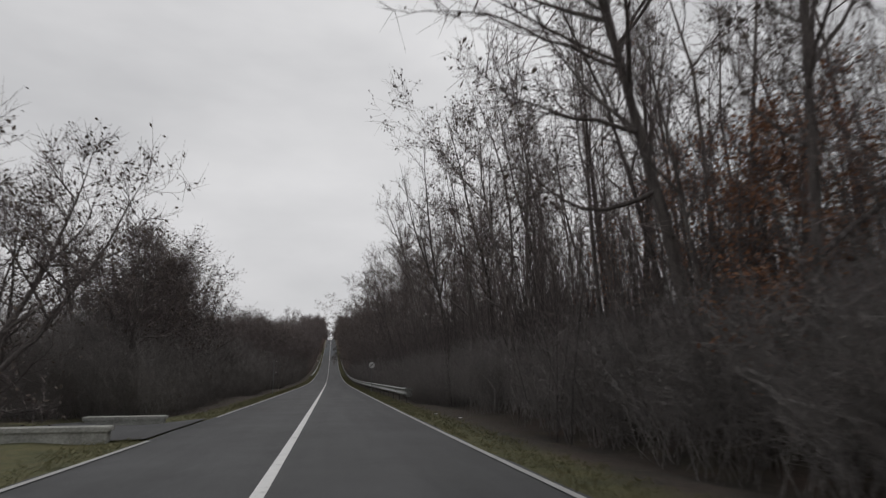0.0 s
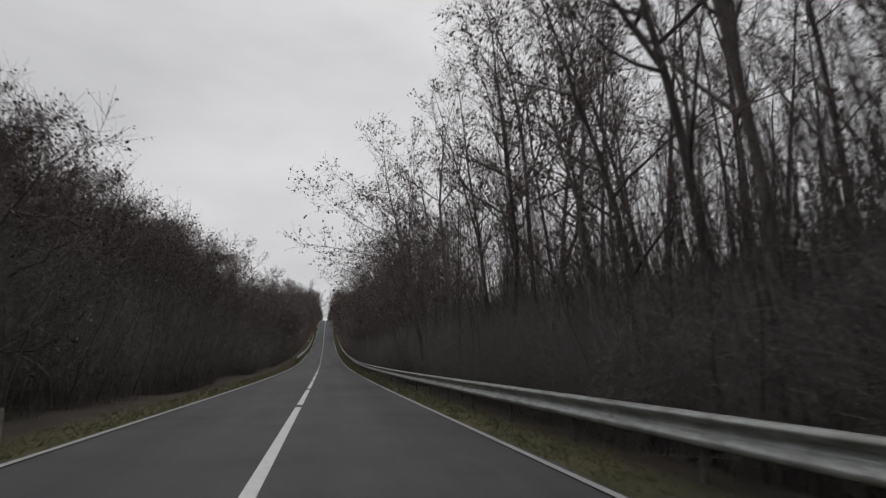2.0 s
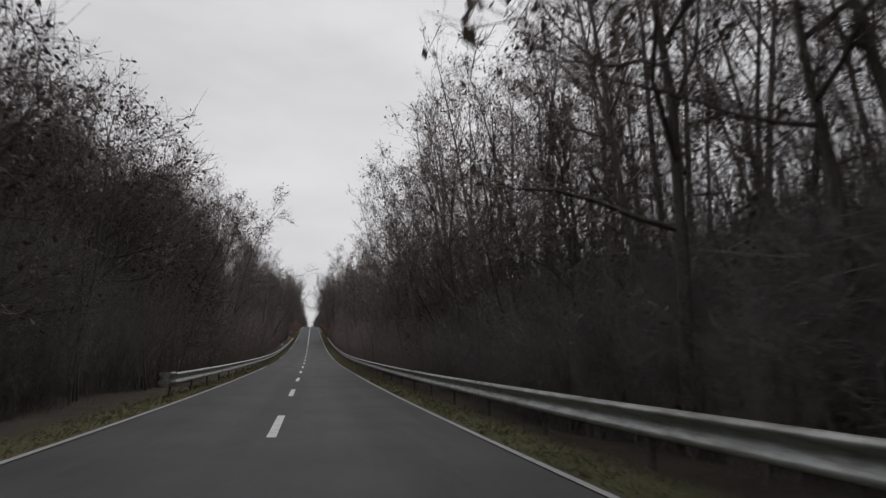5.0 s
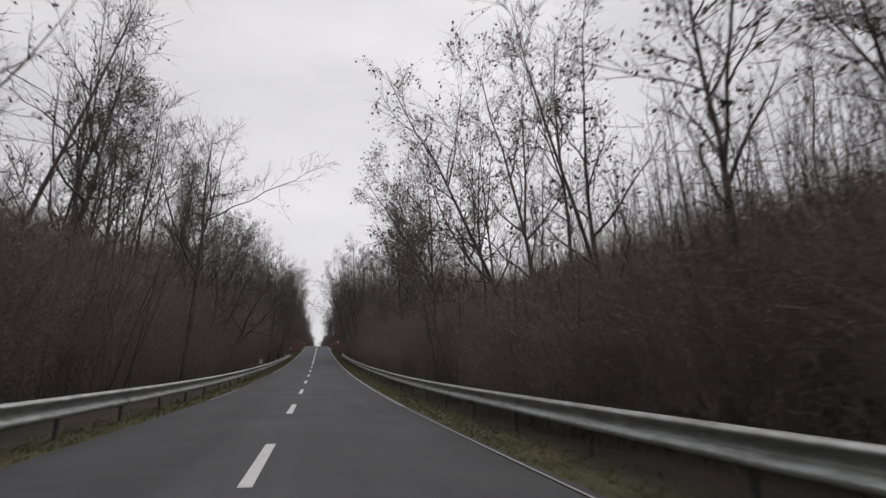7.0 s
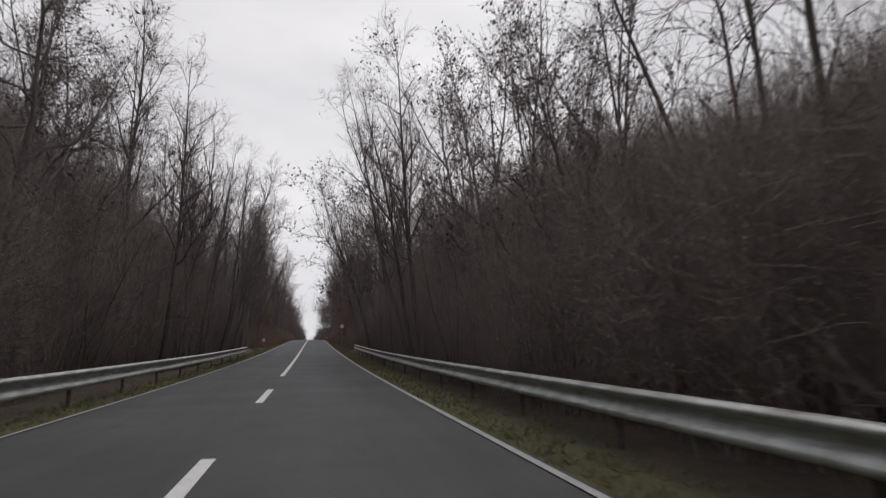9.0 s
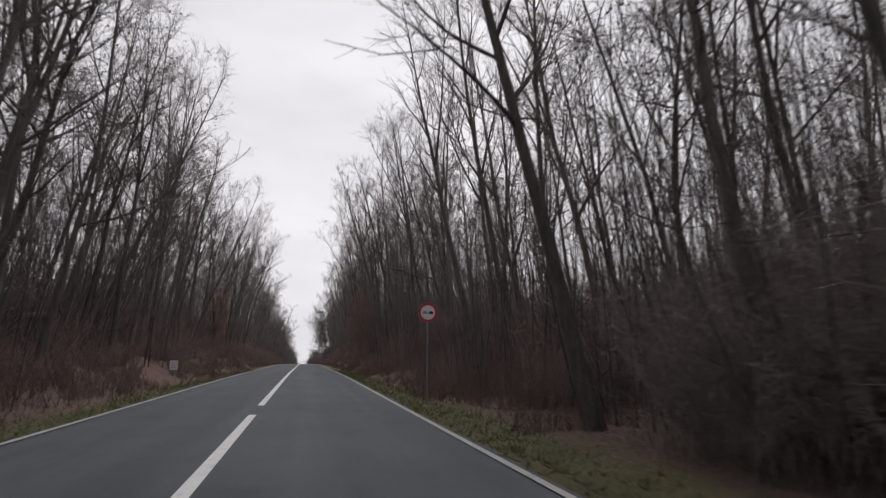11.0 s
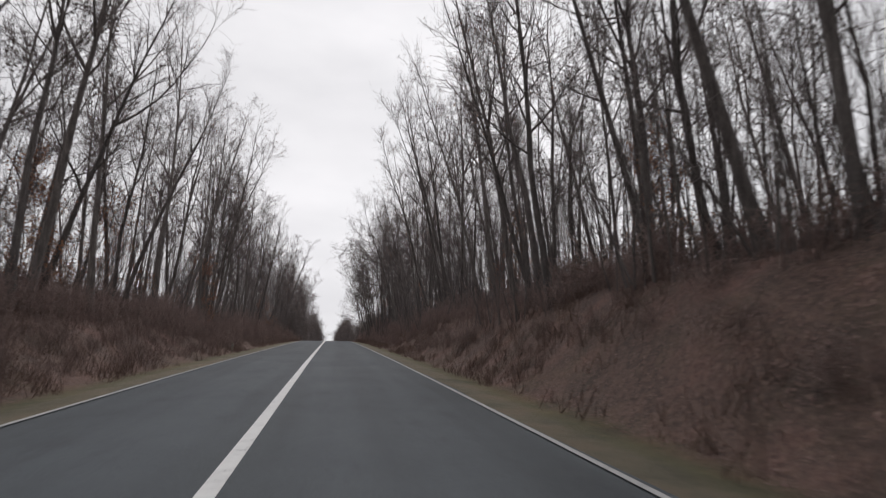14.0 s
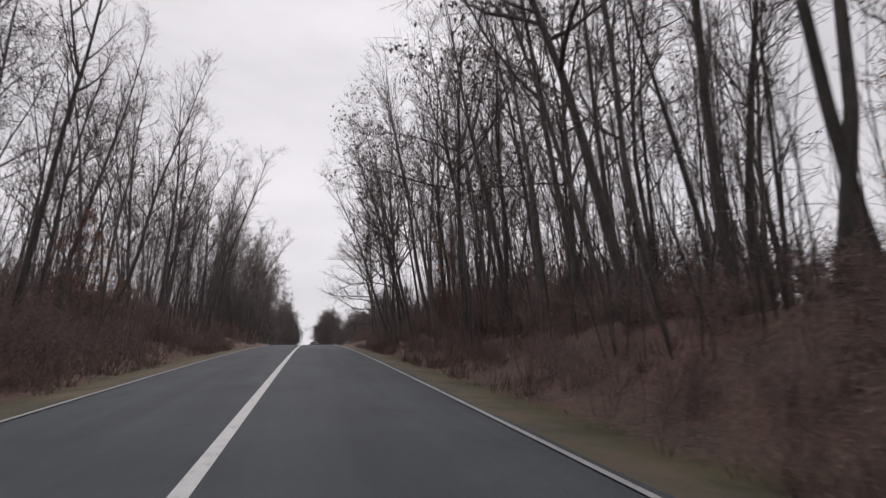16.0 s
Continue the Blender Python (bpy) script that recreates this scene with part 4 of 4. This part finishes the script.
def make_verge():
    for side, x0, x1 in ((1, EDGE_R - 0.05, EDGE_R + 1.7), (-1, EDGE_L + 0.05, EDGE_L - 1.7)):
        out = [[], [], 0]
        m = 15000
        x = x0 + (x1 - x0) * rng.beta(1.1, 1.6, m)
        y = rng.uniform(0, 490, m)
        keep = ~((side < 0) & (y > 16) & (y < 23))
        keep &= y < 378 + rng.normal(size=m) * 4
        x, y = x[keep], y[keep]
        at = np.stack([x, y, ground_z(x, y) - 0.01], 1)
        for _ in range(3):
            tip = at + rng.normal(size=at.shape) * (0.06, 0.06, 0.03) + (0, 0, 0.085)
            prisms(out, at + rng.normal(size=at.shape) * (0.05, 0.05, 0), tip, 0.008, 0.002)
        ob = new("verge_grass", quad_data("verge_grass", np.concatenate(out[0]), np.concatenate(out[1]), GRASS))
        tagged(ob, "short rough mossy grass along the asphalt", "grass", kind="stuff")
    out = [[], [], 0]
    m = 26000
    side = np.where(rng.random(m) < 0.55, 1, -1)
    d = 1.1 + 5.5 * rng.beta(1.1, 1.0, m)
    x, y = np.where(side > 0, EDGE_R + d, EDGE_L - d), rng.uniform(330, 520, m)
    # in patches
    keep = np.sin(x * 1.9 + y * 0.6) + np.sin(y * 1.37 - x * 0.8) + np.sin(y * 0.31 + 2.0) + rng.normal(size=m) * 0.7 > 0.2
    x, y = x[keep], y[keep]
    at = np.stack([x, y, ground_z(x, y) - 0.02], 1)
    tall = rng.uniform(0.12, 0.5, len(at))[:, None]
    for _ in range(5):
        foot = at + rng.normal(size=at.shape) * (0.10, 0.10, 0)
        prisms(out, foot, foot + rng.normal(size=at.shape) * (0.4, 0.4, 0.2) * tall + (0, 0, 1) * tall, 0.009, 0.003)
    ob = new("dead_grass", quad_data("dead_grass", np.concatenate(out[0]), np.concatenate(out[1]), DEADGRASS))
    tagged(ob, "brown dead grass and stalks in patches over the bank", "dead grass", kind="stuff")
    out = [[], [], 0]
    m = 220000
    side = np.where(rng.random(m) < 0.6, 1, -1)
    d = 1.3 + 5.2 * rng.beta(1.2, 1.0, m)
    x = np.where(side > 0, EDGE_R + d, EDGE_L - d)
    y = rng.uniform(326, 500, m)
    at = np.stack([x, y, ground_z(x, y) + 0.015], 1)
    a = rng.uniform(0, 6.28, m)
    d = np.stack([np.cos(a), np.sin(a), rng.normal(size=m) * 0.2], 1) * (0.040 * rng.uniform(0.6, 1.4, m))[:, None]
    e = np.stack([-np.sin(a), np.cos(a), rng.normal(size=m) * 0.25], 1) * (0.019 * rng.uniform(0.6, 1.4, m))[:, None]
    gx = (ground_z(x + 0.1, y) - ground_z(x - 0.1, y)) / 0.2
    gy = (ground_z(x, y + 0.1) - ground_z(x, y - 0.1)) / 0.2
    for k in (d, e):
        k[:, 2] += k[:, 0] * gx + k[:, 1] * gy
    out[0].append(np.stack([at, at + 0.5 * d + e, at + d, at + 0.5 * d - e], 1).reshape(-1, 3) + (0, 0, 0.02))
    out[1].append(np.arange(m * 4).reshape(-1, 4))
    ob = new("fallen_leaves", quad_data("fallen_leaves", np.concatenate(out[0]), np.concatenate(out[1]), LITTER))
    tagged(ob, "brown fallen leaves covering the bank", "leaf litter", kind="stuff")


# ---- road furniture ----
def beam_mesh(length):
    prof = [(-0.035, 0.350), (-0.085, 0.352), (-0.112, 0.376), (-0.118, 0.412), (-0.106, 0.442), (-0.012, 0.515), (0.0, 0.532), (0.0, 0.592), (-0.012, 0.608),
            (-0.108, 0.664), (-0.118, 0.690), (-0.104, 0.716), (-0.050, 0.745), (0.0, 0.752)]
    back = [(x + 0.006, z) for x, z in prof[::-1]]
    loop = prof + back
    n = len(loop)
    v = np.array([(x, y, z) for y in (0.0, length) for x, z in loop])
    q = np.array([(i, (i + 1) % n, n + (i + 1) % n, n + i) for i in range(n)])
    return quad_data("beam", v, q, ZINC)


def post_mesh(h):
    bm = bmesh.new()
    box(bm, (0.012, 0.10, h), (0.10, 0, h / 2 - 0.55))
    box(bm, (0.06, 0.012, h), (0.13, 0.05, h / 2 - 0.55))
    box(bm, (0.06, 0.012, h), (0.13, -0.05, h / 2 - 0.55))
    box(bm, (0.07, 0.10, 0.20), (0.062, 0, 0.57), 0.008)
    me = bpy.data.meshes.new("post")
    bm.to_mesh(me)
    bm.free()
    me.materials.append(POSTSTEEL)
    return me


def guardrail(x, ya, yb, flip):
    rail = thing("guardrail", Matrix(), "galvanised steel W-beam guardrail on posts beside the road", "guardrail", "guardrails")
    beam, post = beam_mesh(4.03), post_mesh(1.25)
    n = int((yb - ya) / 4)
    for i in range(n + 1):
        y = ya + 4 * i
        z0, z1 = float(road_z(y)), float(road_z(y + 4))
        turn = Matrix.Rotation(math.pi, 4, "Z") @ Matrix.Translation((0, -4, 0)) if flip else Matrix()
        wob = rng.normal() * 0.008
        for nm, me, on in (("beam", beam, i < n), ("post", post, True)):
            if not on:
                continue
            ob = new(nm, me)
            ob.parent = rail
            if nm == "beam":
                ob.matrix_local = Matrix.Translation((x + wob, y, z0)) @ Matrix.Rotation(math.atan2(z1 - z0, 4), 4, "X") @ turn
            else:
                ob.matrix_local = Matrix.Translation((x, y + 0.05, z0)) @ (Matrix.Rotation(math.pi, 4, "Z") if flip else Matrix())
    # rounded end pieces
    for y, s in ((ya, -1), (yb, 1)):
        bm = bmesh.new()
        prof = [(-0.0, 0.27), (-0.05, 0.31), (-0.10, 0.38), (-0.115, 0.43), (-0.05, 0.50), (-0.02, 0.56), (-0.05, 0.63), (-0.115, 0.70), (-0.09, 0.755), (-0.03, 0.79)]
        rings = []
        for a in (0.0, 0.5, 1.0, 1.5, 2.1, 2.7):
            cx, cy = 0.17 - 0.17 * math.cos(a), 0.45 * min(a, 1.0) + 0.17 * math.sin(a)
            rings.append([bm.verts.new(((cx + px * math.cos(a)) * (-1 if flip else 1), s * cy * 0.9, pz)) for px, pz in prof])
        for p, q in zip(rings, rings[1:]):
            for i in range(len(prof) - 1):
                bm.faces.new((p[i], p[i + 1], q[i + 1], q[i]))
        bmesh.ops.solidify(bm, geom=bm.faces[:], thickness=0.006)
        ob = part("end_piece", bm, ZINC, rail, "rounded steel end piece")
        ob.matrix_local = Matrix.Translation((x, y, float(road_z(y))))
    return rail


def disc(bm, r, t, y, sides=48, bevel=0.0):
    rod(bm, r, t, Matrix.Translation((0, y, 0)) @ Matrix.Rotation(math.pi / 2, 4, "X"), sides)


def ring(bm, r0, r1, y, t, sides=48):
    vs = []
    for k in range(sides):
        a = 2 * math.pi * k / sides
        vs.append([bm.verts.new((r * math.cos(a), yy, r * math.sin(a))) for r, yy in ((r0, y), (r1, y), (r1, y - t), (r0, y - t))])
    for k in range(sides):
        p, q = vs[k], vs[(k + 1) % sides]
        for i in range(4):
            bm.faces.new((p[i], q[i], q[(i + 1) % 4], p[(i + 1) % 4]))


def car_shape(bm, cx, y):
    """A small side-on picture of a car from behind, flat on the sheet."""
    pts = [(-0.075, -0.045), (0.075, -0.045), (0.08, 0.0), (0.055, 0.012), (0.038, 0.045), (-0.038, 0.045), (-0.055, 0.012), (-0.08, 0.0)]
    f = [bm.verts.new((cx + a, y, b)) for a, b in pts]
    g = [bm.verts.new((cx + a, y - 0.002, b)) for a, b in pts]
    bm.faces.new(f)
    bm.faces.new(g[::-1])
    for i in range(len(pts)):
        bm.faces.new((f[i], f[(i + 1) % len(pts)], g[(i + 1) % len(pts)], g[i]))


def round_sign(x, y, top, kind):
    base = float(ground_z(x, y))
    h = float(road_z(y)) + top - base
    label = ("round white end-of-restriction sign with a black diagonal band" if kind == "end" else
             "round no-overtaking sign with a red rim on a steel pole")
    s = thing("road_sign", Matrix.Translation((x, y, base)), label, "road sign", "road signs")
    bm = bmesh.new()
    rod(bm, 0.03, h + 0.62, Matrix.Translation((0, 0.05, (h + 0.62) / 2 - 0.4)))
    rod(bm, 0.033, 0.02, Matrix.Translation((0, 0.05, h + 0.225)))
    part("pole", bm, BACKSTEEL, s, "grey steel pole")
    bm = bmesh.new()
    disc(bm, 0.30, 0.012, 0.0)
    plate = part("plate", bm, WHITE, s, "white round sheet")
    plate.location = (0, 0, h)
    for dz in (-0.13, 0.13):
        bm = bmesh.new()
        box(bm, (0.10, 0.09, 0.03), (0, 0.05, dz), 0.005)
        part("clamp", bm, BACKSTEEL, s).location = (0, 0, h)
    if kind == "end":
        bm = bmesh.new()
        box(bm, (0.53, 0.004, 0.055))
        band = part("diagonal_band", bm, BLACK, plate, "black diagonal band")
        band.matrix_local = Matrix.Translation((0, -0.009, 0)) @ Matrix.Rotation(radians(-45), 4, "Y")
        bm = bmesh.new()
        ring(bm, 0.278, 0.296, -0.006, 0.003)
        part("rim", bm, GREY, plate, "thin grey rim")
        for cx in (-0.10, 0.10):
            bm = bmesh.new()
            car_shape(bm, cx, -0.0065)
            part("car_symbol", bm, GREY, plate, "faded grey car shape")
    else:
        bm = bmesh.new()
        ring(bm, 0.225, 0.298, -0.006, 0.004)
        part("rim", bm, RED, plate, "red rim")
        for cx, mat, lab in ((-0.10, GREY, "faded car shape"), (0.10, BLACK, "black car shape")):
            bm = bmesh.new()
            car_shape(bm, cx, -0.0065)
            part("car_symbol", bm, mat, plate, lab)


def marker(x, y, w, h, lift, bars):
    base = float(ground_z(x, y))
    s = thing("distance_marker", Matrix.Translation((x, y, base)), "small white distance plate on a low post with faded writing", "distance marker", "distance markers")
    up = float(road_z(y)) + lift - base
    bm = bmesh.new()
    box(bm, (0.07, 0.05, up + 0.5), (0, 0.05, (up + 0.5) / 2 - 0.4), 0.006)
    part("post", bm, BACKSTEEL, s)
    bm = bmesh.new()
    box(bm, (w, 0.03, h), (0, 0, up), 0.012)
    plate = part("plate", bm, WHITE, s, "white plate")
    for i in range(bars):
        bm = bmesh.new()
        box(bm, (w * 0.62, 0.004, h * 0.05), (0, -0.018, up + h * (0.26 - 0.24 * i)))
        part("faded_bar", bm, GREY, plate, "unreadable grey bar")


def delineator(x, y):
    base = float(ground_z(x, y))
    s = thing("delineator_post", Matrix.Translation((x, y, base)), "short weathered grey-beige roadside delineator post in the grass", "delineator", "delineator posts")
    bm = bmesh.new()
    box(bm, (0.12, 0.09, 0.85), (0, 0, 0.17), 0.02)
    body = part("body", bm, POSTBEIGE, s)
    bm = bmesh.new()
    box(bm, (0.126, 0.096, 0.10), (0, 0, 0.43), 0.02)
    part("band", bm, GREY, body, "faded grey band")


def side_pole(x, y):
    base = float(ground_z(x, y))
    s = thing("roadside_pole", Matrix.Translation((x, y, base)), "thin grey steel roadside pole with two small brackets", "pole")
    bm = bmesh.new()
    rod(bm, 0.038, 3.8, Matrix.Translation((0, 0, 1.42)))
    part("pole", bm, BACKSTEEL, s)
    for z in (2.0, 3.05):
        bm = bmesh.new()
        box(bm, (0.20, 0.03, 0.03), (0.13, 0, z), 0.006)
        arm = part("bracket", bm, BACKSTEEL, s)
        bm = bmesh.new()
        rod(bm, 0.04, 0.08, Matrix.Translation((0.25, 0, z)))
        part("insulator", bm, WHITE, arm, "small white insulator")


def scrap(x, y, turn):
    """A crumpled piece of paper in the grass."""
    r = np.random.default_rng(int(y))
    bm = bmesh.new()
    bmesh.ops.create_grid(bm, x_segments=4, y_segments=4, size=0.065)
    for v in bm.verts:
        v.co.z = r.uniform(0, 0.05)
        v.co.x *= r.uniform(0.7, 1.0)
    bmesh.ops.solidify(bm, geom=bm.faces[:], thickness=0.002)
    s = thing("paper_scrap", Matrix.Translation((x, y, float(ground_z(x, y)) + 0.05)) @ Matrix.Rotation(turn, 4, "Z"), "small crumpled white paper scrap lying in the verge grass", "litter", "paper scraps")
    part("sheet", bm, WHITE, s)


def headwall(x0, x1, y, top):
    zc = float(road_z(y))
    s = thing("culvert_headwall", Matrix.Translation(((x0 + x1) / 2, y, zc)), "low weathered concrete headwall beside the field entrance", "headwall", "culvert headwalls")
    bm = bmesh.new()
    box(bm, (x1 - x0, 0.28, 0.9), (0, 0, top - 0.45), 0.02)
    part("wall", bm, CONCRETE, s)
    bm = bmesh.new()
    box(bm, (x1 - x0 + 0.12, 0.38, 0.12), (0, 0, top + 0.04), 0.02)
    part("coping", bm, CONCRETE, s, "pale concrete coping")


def car(x, y):
    z = float(road_z(y))
    sl = math.atan2(float(road_z(y + 2) - road_z(y - 2)), 4)
    c = thing("car", Matrix.Translation((x, y, z)) @ Matrix.Rotation(sl, 4, "X"), "dark hatchback car far ahead on the road", "car")
    prof = [(-2.05, 0.28), (-2.12, 0.55), (-2.05, 0.92), (-1.85, 1.02), (-1.35, 1.42), (-0.2, 1.48), (0.55, 1.36), (1.2, 0.98), (1.95, 0.82), (2.1, 0.55), (2.05, 0.28)]
    bm = bmesh.new()
    sides = []
    for s in (-1, 1):
        sides.append([bm.verts.new((s * (0.87 if b < 1.03 else 0.87 - 0.42 * (b - 1.0)), a, b)) for a, b in prof])
    n = len(prof)
    bm.faces.new(sides[0][::-1])
    bm.faces.new(sides[1])
    for i in range(n):
        bm.faces.new((sides[0][i], sides[0][(i + 1) % n], sides[1][(i + 1) % n], sides[1][i]))
    bmesh.ops.recalc_face_normals(bm, faces=bm.faces[:])
    bmesh.ops.bevel(bm, geom=bm.edges[:], offset=0.05, segments=2, affect="EDGES")
    body = part("body", bm, CARPAINT, c)
    bm = bmesh.new()
    box(bm, (1.26, 0.02, 0.36), (0, 0, 0), 0.008)
    part("rear_window", bm, GLASS, body, "dark rear window").matrix_local = Matrix.Translation((0, -1.63, 1.23)) @ Matrix.Rotation(radians(-51), 4, "X")
    for s in (-1, 1):
        bm = bmesh.new()
        box(bm, (0.02, 1.7, 0.30), (s * 0.80, -0.25, 1.18), 0.008)
        part("side_window", bm, GLASS, body)
        bm = bmesh.new()
        box(bm, (0.22, 0.05, 0.20), (s * 0.72, -2.10, 0.80), 0.015)
        part("tail_lamp", bm, LAMP, body, "red tail lamp")
        for a in (-1.35, 1.35):
            bm = bmesh.new()
            rod(bm, 0.31, 0.2, Matrix.Translation((s * 0.78, a, 0.31)) @ Matrix.Rotation(math.pi / 2, 4, "Y"), 28)
            w = part("wheel", bm, RUBBER, c, "black tyre")
            bm = bmesh.new()
            rod(bm, 0.19, 0.212, Matrix.Translation((s * 0.78, a, 0.31)) @ Matrix.Rotation(math.pi / 2, 4, "Y"), 20)
            part("rim", bm, BACKSTEEL, w, "grey rim")
    bm = bmesh.new()
    box(bm, (0.5, 0.03, 0.11), (0, -2.12, 0.62), 0.006)
    part("blank_plate", bm, WHITE, body, "plain white plate")


make_ground()
make_road()
make_markings()
make_woods()
make_undergrowth()
make_verge()
guardrail(5.245, 36.9, 320.9, False)
guardrail(-4.13, 168.5, 312.5, True)
round_sign(4.75, 60.2, 2.55, "end")
round_sign(4.72, 337.1, 2.67, "no")
marker(-4.75, 265.0, 0.34, 0.46, 0.95, 0)
marker(-6.0, 355.3, 0.42, 0.52, 0.71, 3)
delineator(-4.85, 70.0)
delineator(-5.0, 444.7)
side_pole(-4.65, 61.1)
headwall(-6.8, -4.35, 16.0, 0.20)
headwall(-7.1, -4.65, 22.2, 0.08)
car(1.75, 600)
for sx, sy, sa in ((5.5, 22.0, 0.3), (5.0, 24.3, 1.2), (5.05, 361.2, 0.7), (5.6, 408.6, 2.0)):
    scrap(sx, sy, sa)
